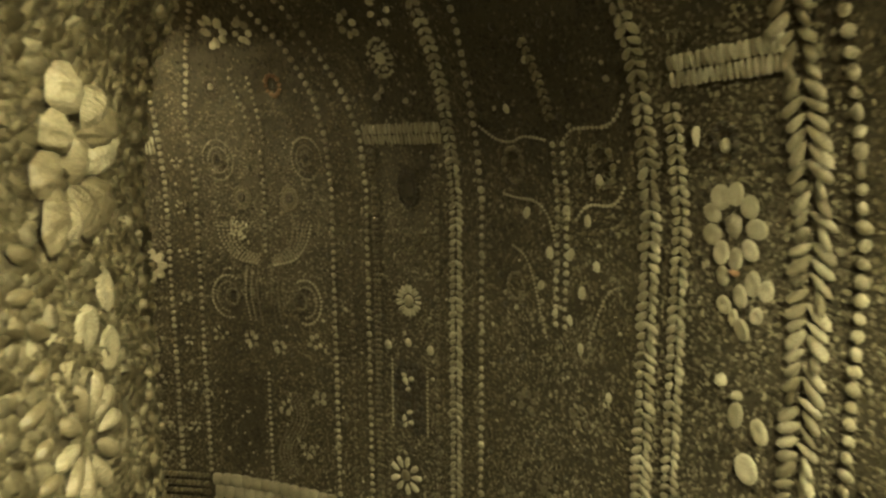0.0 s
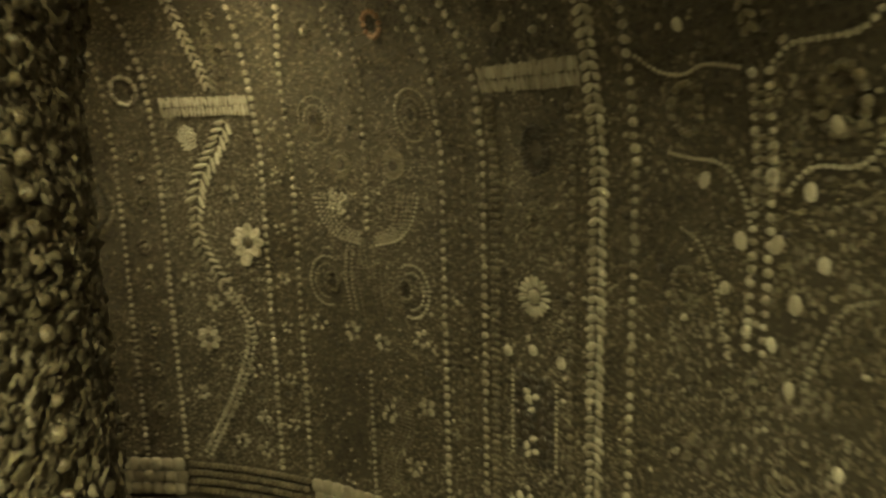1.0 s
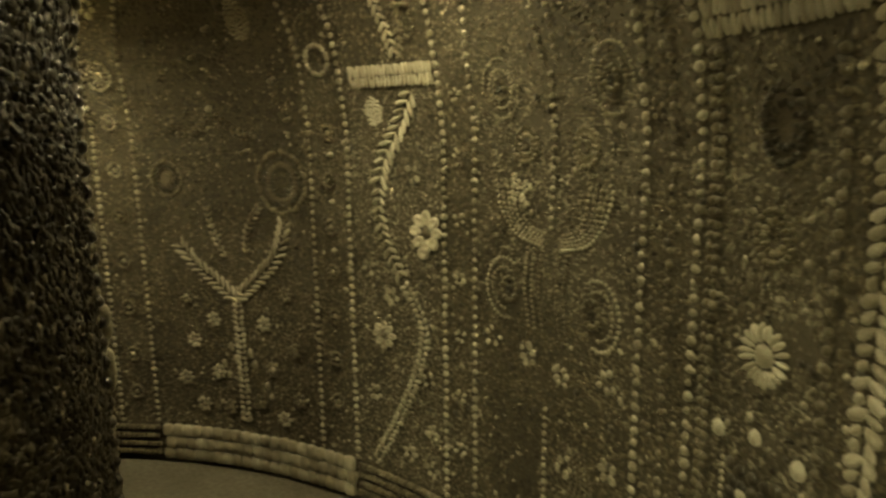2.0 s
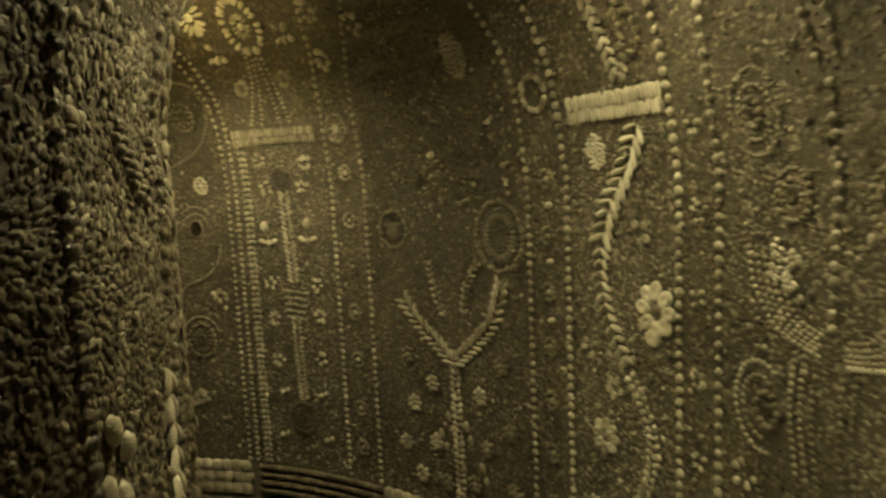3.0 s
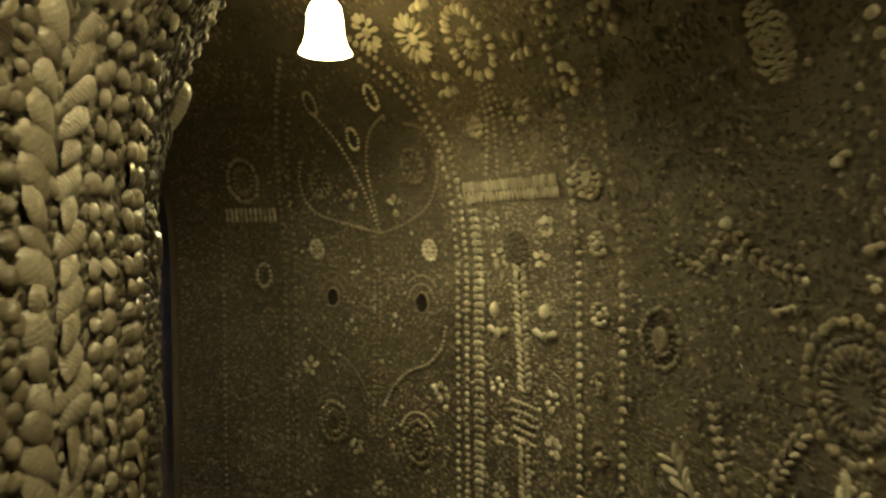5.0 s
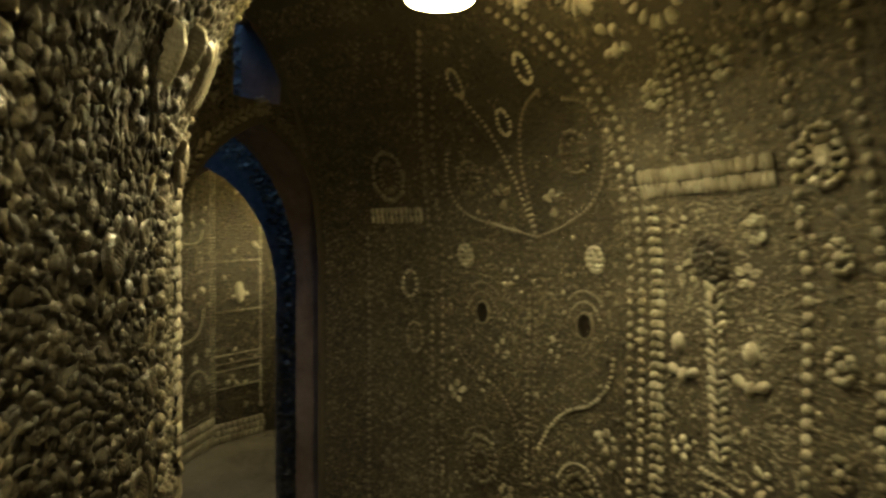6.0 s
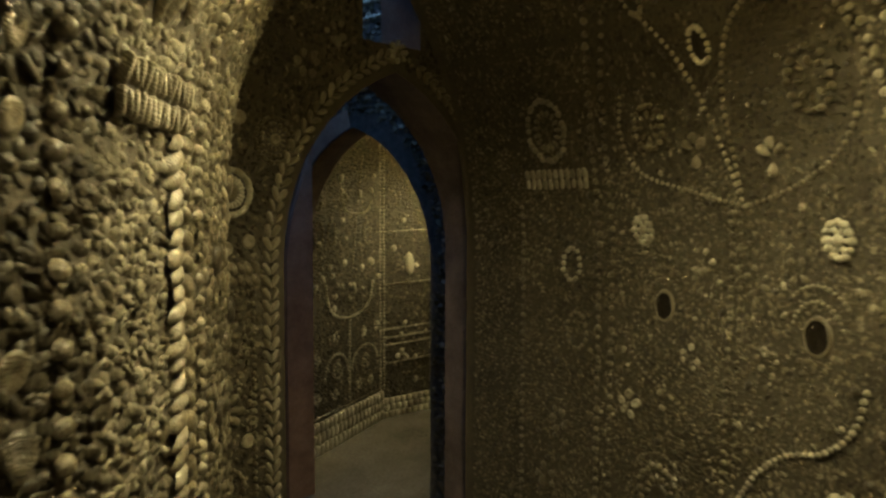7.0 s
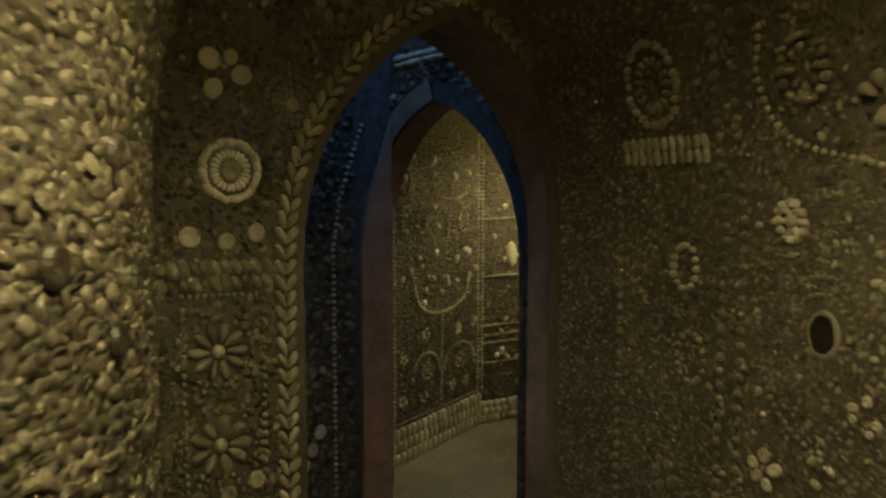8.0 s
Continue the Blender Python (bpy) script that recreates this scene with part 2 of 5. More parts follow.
def bead_row(surf, pts, gap=0.031, size=0.024, material=BEAD, label="row of round pale shells set in the mortar", proud=0.017, squash=1.0):
    root = thing("bead_row", surf, *pts[0], label, "shell border", "rows of round shells")
    steps = along(surf, pts, gap)
    if size < 0.0145:
        steps = along(surf, pts, max(gap, size * 1.3))
        put_many(root, surf, "bead", material, [(u, v, size * 0.95, size * 0.9 * squash, a) for u, v, a in steps], proud * 0.38)
        return root
    for u, v, a in steps:
        put(root, surf, "bead", material, u, v, size * 0.86, size * 0.92 * squash, proud * 0.6, a, name="bead", wobble=0.2)
    return root


def rope(surf, pts, width=0.06, gap=0.024, material=BEAD, label="plaited band of slanting shells", lean=38, kind="petal", fat=0.7):
    """Two strands of slanting shells that meet in the middle like a plait."""
    root = thing("plaited_band", surf, *pts[0], label, "shell border", "plaited bands")
    for u, v, a in along(surf, pts, gap):
        for s in (-1, 1):
            x, y = -math.sin(radians(a)) * s * width * 0.25, math.cos(radians(a)) * s * width * 0.25
            uu, vv = surf.step(u, v, x, y)
            put(root, surf, kind, material, uu, vv, gap * fat * 1.35, width * 0.6, 0.012, a + 90 * s - s * (90 - lean) + (180 if s < 0 else 0), name="shell", wobble=0.2)
    return root


def cord(surf, pts, width=0.055, gap=0.027, material=TAN, label="raised cord of slanting shells", lean=62, proud=0.02):
    """One strand of shells laid slantwise over a rounded roll."""
    root = thing("raised_band", surf, *pts[0], label, "shell border", "raised cords")
    for u, v, a in along(surf, pts, gap):
        put(root, surf, "bead", material, u, v, gap * 1.15, width, proud, a + 90 - lean, name="shell", wobble=0.24)
    return root


def rosette(surf, u, v, r, n, petal=PALE, centre=PALE, label="flower of pale shells", inner=0.36, kind="petal", fat=1.0, heart="bead"):
    root = thing("shell_rosette", surf, u, v, label, "shell flower", "shell flowers")
    for i in range(n):
        a = 360 * i / n + dice.uniform(-4, 4)
        rr = r * (1 + inner) / 2
        uu, vv = surf.step(u, v, rr * math.cos(radians(a)), rr * math.sin(radians(a)))
        put(root, surf, kind, petal, uu, vv, min(2 * math.pi * rr / n * 0.98, r * 0.9) * fat, r * (1 - inner) * 1.12, 0.016, a - 90, name="petal")
    if centre:
        put(root, surf, heart, centre, u, v, r * inner * 1.5, r * inner * 1.7, 0.015, 0, name="centre")
    CLEAR.append((surf, u, v, r * 1.05, r * 1.05))
    return root


def ring(surf, u, v, rx, ry, n, material=BEAD, size=None, centre=None, label="ring of small round shells", field=None, fill=0.0, proud=0.013, heart="limpet"):
    root = thing("shell_ring", surf, u, v, label, "shell ring", "shell rings")
    size = size or 2 * math.pi * (rx + ry) / 2 / n * 0.92
    if field:
        put(root, surf, "limpet", field, u, v, 2 * rx, 2 * ry, 0.008, 0, 0.001, 0, name="field")
        CLEAR.append((surf, u, v, rx, ry))
    spots = []
    for i in range(n):
        a = 2 * math.pi * i / n + dice.uniform(-0.06, 0.06)
        f = dice.uniform(0.96, 1.04)
        uu, vv = surf.step(u, v, rx * f * math.cos(a), ry * f * math.sin(a))
        spots.append((uu, vv, size, size * 1.1, math.degrees(a)))
    if size < 0.0145:
        put_many(root, surf, "bead", material, spots, proud * 0.8)
    else:
        for uu, vv, w, l, a in spots:
            put(root, surf, "bead", material, uu, vv, w, l, proud, a, name="bead", wobble=0.14)
    if fill:
        k = max(6, int(n * fill))
        inner_ring = []
        for i in range(k):
            a = 2 * math.pi * i / k
            uu, vv = surf.step(u, v, rx * 0.58 * math.cos(a), ry * 0.58 * math.sin(a))
            inner_ring.append((uu, vv, size * 0.8, size * 1.3, math.degrees(a) - 90))
    if fill:
        put_many(root, surf, "petal", material, inner_ring, proud * 0.9, name="inner_ring")
    if centre:
        put(root, surf, heart, centre, u, v, rx * 0.8, ry * 0.8, 0.014, 0, name="centre")
    return root


def cluster(surf, u, v, spots, material=PALE, label="cluster of large pale shells", kind="cockle", proud=0.02):
    """spots: x, y, width, length and turn of each shell, from the middle, in metres."""
    root = thing("shell_cluster", surf, u, v, label, "shell cluster", "shell clusters")
    for x, y, w, l, a in spots:
        uu, vv = surf.step(u, v, x, y)
        put(root, surf, kind, material, uu, vv, w, l, proud, a, name="shell")
        CLEAR.append((surf, uu, vv, w * 0.45, l * 0.45))
    return root


def fan(surf, u, v, r, n, size, material=PALE, label="small flower of pale shells", start=0):
    spots = []
    n += dice.choice((-1, 0, 0, 1))
    start = dice.uniform(0, 90)
    for i in range(n):
        a, rr, s = start + 360 * i / n + dice.uniform(-16, 16), r * dice.uniform(0.8, 1.25), size * dice.uniform(0.7, 1.15)
        spots.append((rr * math.cos(radians(a)), rr * math.sin(radians(a)), s, s * dice.uniform(0.95, 1.4), a - 90 + dice.uniform(-30, 30)))
    return cluster(surf, u, v, spots, material, label, dice.choice(("petal", "limpet", "bead")), 0.009)


def cap(surf, u0, u1, v0, v1, ridges, material=BEAD, proud=0.045):
    """The capital of a pilaster: a bar faced with two rows of upright shells."""
    um, vm = (u0 + u1) / 2, (v0 + v1) / 2
    root = thing("pilaster_capital", surf, um, vm, "capital of two rows of upright ridged shells", "capital", "pilaster capitals")
    wide = abs(u1 - u0) * surf.su
    bar = new("bar", shell("block", MORTAR))
    bar.parent = root
    inv = Matrix([root["inverse"][i * 4:i * 4 + 4] for i in range(4)])
    bar.matrix_basis = inv @ surf.matrix(um, vm, 0.0, 0, (wide, v1 - v0, proud * 0.3))
    for k in range(2):
        for i in range(ridges):
            u = u0 + (u1 - u0) * (i + 0.5) / ridges
            put(root, surf, "ridge", material, u, v0 + (v1 - v0) * (0.27 + 0.47 * k), wide / ridges * 0.62, (v1 - v0) * 0.5, 0.009 + 0.002 * k, 0, proud * 0.12, 0.12, name="ridge")
    CLEAR.append((surf, um, vm, wide / 2, (v1 - v0) / 2))
    return root


def boss(surf, u, v, rx, ry, n, material, label):
    """A flat round patch of tiny shells packed side by side."""
    root = thing("shell_roundel", surf, u, v, label, "shell roundel", "shell roundels")
    spots = []
    for i in range(n):
        f, a = math.sqrt((i + 0.5) / n), i * 2.39996
        uu, vv = surf.step(u, v, rx * f * math.cos(a), ry * f * math.sin(a))
        spots.append((uu, vv, 1.7 * rx / math.sqrt(n), 1.9 * ry / math.sqrt(n), math.degrees(a)))
    put_many(root, surf, "bead", material, spots, 0.007, name="shell_patch")
    CLEAR.append((surf, u, v, rx, ry))
    return root


def feather(surf, pts, length=0.05, gap=0.028, material=PALE, label="feathered spray of long shells", lean=35, dense=True):
    root = thing("feather_spray", surf, *pts[0], label, "shell spray", "feathered sprays")
    for u, v, a in along(surf, pts, gap):
        for s in (-1, 1):
            b = a + s * lean
            uu, vv = surf.step(u, v, math.cos(radians(b)) * length * 0.5, math.sin(radians(b)) * length * 0.5)
            put(root, surf, "petal", material, uu, vv, gap * 0.62, length, 0.014, b - 90, name="shell", wobble=0.12)
    return root


def porthole(surf, u, v, rx, ry):
    """A raised rim round a flat disc, painted dark for the shade inside a round mouth."""
    root = thing("round_recess", surf, u, v, "round recess drawn flat with its shade painted on, and a pale raised rim", "recess", "round recesses")
    n, bm = 24, bmesh.new()
    prof = [(1.34, -0.002), (1.28, 0.004), (1.15, 0.006), (1.04, 0.0055), (1.0, 0.0045), (0.96, 0.0035), (0.0, 0.003)]
    rows = []
    for f, h in prof:
        row = []
        for i in range(n):
            a = 2 * math.pi * i / n
            uu, vv = surf.step(u, v, rx * f * math.cos(a), ry * f * math.sin(a))
            row.append(bm.verts.new(surf.at(uu, vv, h + (0.0 if f == 0 else 0.0015 * math.sin(5 * a)))))
        rows.append(row)
    for k, (a, b) in enumerate(zip(rows, rows[1:])):
        for i in range(n):
            q = bm.faces.new((a[i], b[i], b[(i + 1) % n], a[(i + 1) % n]) if surf.side > 0 else (a[i], a[(i + 1) % n], b[(i + 1) % n], b[i]))
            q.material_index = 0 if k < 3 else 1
    bmesh.ops.remove_doubles(bm, verts=bm.verts, dist=0.0002)
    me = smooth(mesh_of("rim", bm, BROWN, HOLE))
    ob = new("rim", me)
    ob.parent = root
    ob.matrix_parent_inverse = root.matrix_basis.inverted()
    CLEAR.append((surf, u, v, rx * 1.5, ry * 1.5))
    return root


def base_band(surf, u0, u1, v0, v1, blocks, material, kind="block"):
    root = thing("base_course", surf, (u0 + u1) / 2, v0, "low course of rounded shells along the floor", "base course", "base courses")
    wide = abs(u1 - u0) * surf.su
    rows = 3 if kind == "block" else 4
    n = blocks
    for k in range(rows):
        for i in range(n):
            u = u0 + (u1 - u0) * (i + 0.5 + (0.25 if k % 2 else 0)) / n
            put(root, surf, kind, material, u, v0 + (v1 - v0) * (k + 0.5) / rows, wide / n * 1.0, (v1 - v0) / rows * (1.05 if kind == "block" else 0.62), 0.02, 0, 0.008, 0.06, name="block")
    return root


# ---------------------------------------------------------------- structure
def grid(fn, us, vs, flip=False):
    verts = [fn(u, v) for v in vs for u in us]
    k = len(us)
    faces = []
    for j in range(len(vs) - 1):
        for i in range(k - 1):
            q = (j * k + i, j * k + i + 1, (j + 1) * k + i + 1, (j + 1) * k + i)
            faces.append(q[::-1] if flip else q)
    return verts, faces


def thick_wall(name, surf, us, vs, thick, material, label, category="wall"):
    """A wall with an inner face on the surface and an outer face behind it, closed along its edges."""
    a, fa = grid(lambda u, v: surf.at(u, v, 0.0), us, vs, surf.side < 0)
    b, fb = grid(lambda u, v: surf.at(u, v, -thick), us, vs, surf.side > 0)
    n, k, rows = len(a), len(us), len(vs)
    faces = fa + [tuple(i + n for i in q) for q in fb]
    edge = [i for i in range(k)] + [j * k + k - 1 for j in range(1, rows)] + [(rows - 1) * k + i for i in range(k - 2, -1, -1)] + [j * k for j in range(rows - 2, 0, -1)]
    for p, q in zip(edge, edge[1:] + edge[:1]):
        faces.append((p, p + n, q + n, q))
    ob = new(name, sheet(name, a + b, faces, material))
    return tagged(ob, label, category, "", "structure")


def box_mesh(lo, hi):
    bm = bmesh.new()
    bmesh.ops.create_cube(bm, size=1)
    for v in bm.verts:
        v.co = Vector([lo[i] + (hi[i] - lo[i]) * (v.co[i] + 0.5) for i in range(3)])
    return bm


def block_of(name, lo, hi, material, label, category):
    return tagged(new(name, mesh_of(name, box_mesh(lo, hi), material)), label, category, "", "structure")


TOP = 2.5
thick_wall("wall_outer", OUTER, list(np.arange(-78, 173.1, 1.0)), [-0.02, 0.3, 0.7, 1.1, 1.5, *np.arange(1.6, TOP + 0.01, 0.06)], 0.18, MORTAR,
           "curved outer wall and vault of dark mortar covered in shells")
thick_wall("wall_column", COLUMN, list(np.arange(-82, 241, 2.0)), [-0.02, 0.5, 1.0, 1.5, *np.arange(1.6, TOP + 0.01, 0.06)], 0.14, MORTAR,
           "round central pillar of dark mortar covered in shells", "pillar")


def uvpoint(u, d, z=0.0):
    p = ARCH0 + ARCH_T * u - ARCH_N * d
    return (p[0], p[1], z)


def arch_line(l, r, spring, apex, n=10, lift=0.0):
    """The outline of a pointed opening, from the foot of its left jamb over the apex to the right foot: (u, z)."""
    mid, out = (l + r) / 2, [(l, 0.0), (l, spring)]
    half, rise = (r - l) / 2, apex - spring
    rad = (rise * rise + half * half) / (2 * half)
    a1 = math.asin(min(1, rise / rad))
    for i in range(1, n + 1):
        a = a1 * i / n
        out.append((l + rad - rad * math.cos(a), spring + rad * math.sin(a)))
    return out + [(2 * mid - u, z) for u, z in out[-2::-1]]


def arched_wall(name, point, u0, u1, top, line, thick, material, label, reveal=None, slot=None):
    """A wall pierced by a pointed opening (and a slot above it); point(u, d, z) is its plan. The reveals are a sheet of their own."""
    half = len(line) // 2
    left, right = line[:half + 1], line[half:]
    verts, faces = [], []

    def strip(pairs, d, flip):
        base = len(verts)
        for (ua, za), (ub, zb) in pairs:
            verts.extend([point(ua, d, za), point(ub, d, zb)])
        for i in range(len(pairs) - 1):
            q = (base + 2 * i, base + 2 * i + 1, base + 2 * i + 3, base + 2 * i + 2)
            faces.append(q[::-1] if flip else q)

    au, az = line[half]
    for d, flip in ((0.0, True), (thick, False)):
        strip([((u0, z), (u, z)) for u, z in left], d, not flip)
        strip([((u, z), (u1, z)) for u, z in right[::-1]], d, not flip)
        if slot:
            s0, s1, z0, z1 = slot
            strip([((u0, az), (u1, az)), ((u0, z0), (u1, z0))], d, not flip)
            strip([((u0, z0), (s0, z0)), ((u0, z1), (s0, z1))], d, not flip)
            strip([((s1, z0), (u1, z0)), ((s1, z1), (u1, z1))], d, not flip)
            strip([((u0, z1), (u1, z1)), ((u0, top), (u1, top))], d, not flip)
        else:
            strip([((u0, az), (u1, az)), ((u0, top), (u1, top))], d, not flip)
    base = len(verts)
    for u, z in ((u0, 0.0), (u0, top), (u1, top), (u1, 0.0)):
        verts.extend([point(u, 0.0, z), point(u, thick, z)])
    faces.extend((base + 2 * i, base + 2 * i + 1, base + 2 * i + 3, base + 2 * i + 2) for i in range(3))
    ob = tagged(new(name, sheet(name, verts, faces, material, False)), label, "wall", "", "structure")
    bm = bmesh.new()
    bm.from_mesh(ob.data)
    bmesh.ops.remove_doubles(bm, verts=bm.verts, dist=0.0005)
    bm.to_mesh(ob.data)
    bm.free()
    verts, faces = [], []
    strip2 = [(point(u, 0.0, z), point(u, thick, z)) for u, z in line]
    for i, (a, b) in enumerate(strip2):
        verts.extend([a, b])
        if i:
            faces.append((2 * i - 2, 2 * i - 1, 2 * i + 1, 2 * i))
    me = sheet(name + "_reveal", verts, faces, reveal or material)
    tagged(new(name + "_reveal", me), "smooth stained limewashed reveal of the pointed opening", "reveal", "", "structure")
    if slot:
        s0, s1, z0, z1 = slot
        c = [(s0, z0), (s1, z0), (s1, z1), (s0, z1)]
        verts, faces = [], []
        for u, z in c:
            verts.extend([point(u, 0.0, z), point(u, thick, z)])
        for i in range(4):
            j = (i + 1) % 4
            faces.append((2 * i, 2 * i + 1, 2 * j + 1, 2 * j))
        tagged(new("slot_reveal", sheet("slot_reveal", verts, faces, REVEAL, False)), "pale sides of the narrow slot over the arch", "reveal", "", "structure")
    return ob


ARCH = arch_line(JAMB_L, JAMB_R, SPRING, APEX_Z)
arched_wall("wall_arch", uvpoint, -0.62, 1.16, 3.1, ARCH, 0.22, MORTAR, "wall across the passage with a pointed arch and a slot above it", REVEAL, (0.40, 0.63, 2.1, 2.45))

# the shaft of the dome behind the arch, open to the sky
INNER_X = -4.62


def innerpoint(u, d, z=0.0):
    return (INNER_X - d, u, z)


INNER = arch_line(-0.87, 0.11, 1.30, 1.98)
INNER = [(-u, z) for u, z in INNER]
arched_wall("wall_inner_arch", innerpoint, 1.75, -0.62, 3.1, INNER, 0.16, BLUEWALL, "wall of the dome with a pointed arch into the passage", REVEAL)


def slab(name, pts, z0, z1, material, label, category="wall"):
    verts = [(x, y, z0) for x, y in pts] + [(x, y, z1) for x, y in pts]
    n = len(pts)
    faces = [tuple(range(n))[::-1], tuple(range(n, 2 * n))] + [(i, (i + 1) % n, (i + 1) % n + n, i + n) for i in range(n)]
    return tagged(new(name, sheet(name, verts, faces, material, False)), label, category, "", "structure")


def wall_between(name, a, b, thick, z1, material, label, z0=-0.02):
    a, b = np.array(a[:2]), np.array(b[:2])
    d = (b - a) / np.hypot(*(b - a))
    n = np.array([d[1], -d[0]]) * thick
    return slab(name, [a, b, b + n, a + n], z0, z1, material, label)


BACK = Surface(flat_wall(np.array(uvpoint(-0.12, 1.42)[:2]), ARCH_T, ARCH_N), 1.0, 1)
wall_between("wall_dome_back", uvpoint(-0.62, 1.42), uvpoint(1.03, 1.42), -0.12, 3.1, BLUEWALL, "shell-covered back wall of the dome shaft")
wall_between("wall_dome_side", uvpoint(-0.16, 0.22), uvpoint(-0.16, 1.42), 0.12, 3.1, BLUEWALL, "shell-covered side wall of the dome shaft")

strip = [(0.87, 0.0), (1.025, 0.0), (1.025, 1.9), (0.97, 1.72), (0.90, 1.5), (0.87, 1.3)]
verts = [uvpoint(u, d, z) for d in (1.42, 1.39) for u, z in strip]
k = len(strip)
tagged(new("trim", sheet("trim", verts, [tuple(range(k, 2 * k))[::-1]] + [(i, (i + 1) % k, (i + 1) % k + k, i + k) for i in range(k)], RIB, False)),
       "brown plastered rib beside the inner arch", "trim", "", "structure")

verts, faces = [], []
for y, z in INNER[1:-1]:
    if y < 0.44:
        verts.extend([innerpoint(y, -0.02, z), innerpoint(y - 0.02 - 0.1 * (0.44 - y), -0.02, z + 0.09)])
for i in range(len(verts) // 2 - 1):
    faces.append((2 * i, 2 * i + 1, 2 * i + 3, 2 * i + 2))
tagged(new("trim", sheet("trim", verts, faces, RIB)), "brown plastered frame of the inner arch", "trim", "", "structure")
INNERWALL = Surface(flat_wall(np.array([INNER_X, 0.0]), np.array([0.0, 1.0]), np.array([1.0, 0.0])), 1.0, 1)

# the passage beyond
FAR = [(-4.70, -0.235), (-5.80, -0.435), (-6.25, -0.29), (-6.75, 0.15), (-7.0, 0.8)]
FAR_SURF = []
for i, (a, b) in enumerate(zip(FAR, FAR[1:])):
    a2, b2 = np.array(a), np.array(b)
    d = (b2 - a2) / np.hypot(*(b2 - a2))
    n = np.array([d[1], -d[0]])          # into the passage
    FAR_SURF.append((Surface(flat_wall(a2, d, n), 1.0, 1), float(np.hypot(*(b2 - a2)))))
    wall_between("wall_passage_%d" % (i + 1), a, b, -0.12, 2.3, MORTAR, "shell-covered side wall of the winding passage")
wall_between("wall_passage_opposite", (-4.78, 0.98), (-6.3, 0.75), 0.12, 2.3, MORTAR, "shell-covered side wall of the winding passage")
wall_between("wall_passage_end", (-6.25, 0.76), (-7.05, 0.80), 0.12, 2.3, MORTAR, "shell-covered end wall of the winding passage")
slab("ceiling_passage", [(-4.74, -0.6), (-7.3, -0.7), (-7.3, 1.2), (-4.74, 1.2)], 2.22, 2.34, MORTAR, "low ceiling of the winding passage", "ceiling")
slab("floor", [(-7.6, -2.2), (1.2, -2.2), (1.2, 4.2), (-7.6, 4.2)], -0.12, 0.0, FLOOR, "worn grey-brown cement floor", "floor")
# unseen blocks added over and round the grotto to shut out stray sky light
block_of("sky_block_north", (-7.6, 4.0, -0.1), (1.2, 4.2, 3.1), CHALK, "unseen chalk block added round the grotto against stray sky light", "ground")
block_of("sky_block_south", (-7.6, -2.2, -0.1), (1.2, -2.0, 3.1), CHALK, "unseen chalk block added round the grotto against stray sky light", "ground")
block_of("sky_block_east", (1.0, -2.0, -0.1), (1.2, 4.0, 3.1), CHALK, "unseen chalk block added round the grotto against stray sky light", "ground")
block_of("sky_block_west", (-7.6, -2.0, -0.1), (-7.4, 4.0, 3.1), CHALK, "unseen chalk block added round the grotto against stray sky light", "ground")
sx0, sx1, sy0, sy1 = -4.62, -3.45, 0.0, 1.18
for k, (lo, hi) in enumerate((((-7.6, -2.2), (sx0, 4.2)), ((sx1, -2.2), (1.2, 4.2)), ((sx0, -2.2), (sx1, sy0)), ((sx0, sy1), (sx1, 4.2)))):
    block_of("ceiling_sky_block_%d" % (k + 1), (*lo, 3.06), (*hi, 3.25), CHALK, "unseen chalk slab added over the grotto against stray sky light", "ground")
# unseen end wall added behind the start, so that no sky light leaks in
a, b = OUTER.at(-77.5, 0), COLUMN.at(-77.5, 0)
wall_between("wall_ring_end", (float(b[0] - 0.02), float(b[1] + 0.02)), (float(a[0]), float(a[1])), 0.1, 2.5, MORTAR, "unseen plain mortar wall added to close the ring passage")

# daylight in the mouth of the shaft
d = bpy.data.lights.new("shaft_daylight", "AREA")
d.shape, d.size, d.size_y, d.energy, d.color = "RECTANGLE", sx1 - sx0 - 0.1, sy1 - sy0 - 0.1, SKY_LAMP, (0.18, 0.45, 1.0)
new("shaft_daylight", d).matrix_basis = pose((sx0 + sx1) / 2, (sy0 + sy1) / 2, 3.04)


# ---------------------------------------------------------------- lamps
def revolve(profile, n=28):
    bm = bmesh.new()
    rows = [[bm.verts.new((r * math.cos(2 * math.pi * i / n), r * math.sin(2 * math.pi * i / n), z)) for i in range(n)] for r, z in profile]
    for a, b in zip(rows, rows[1:]):
        for i in range(n):
            bm.faces.new((a[i], a[(i + 1) % n], b[(i + 1) % n], b[i]))
    return bm


GOLD = (1.0, 0.79, 0.30)       # light through the opal shade
WARM = (1.0, 0.87, 0.47)        # bare light of the bulb, out of the open mouth of the bell


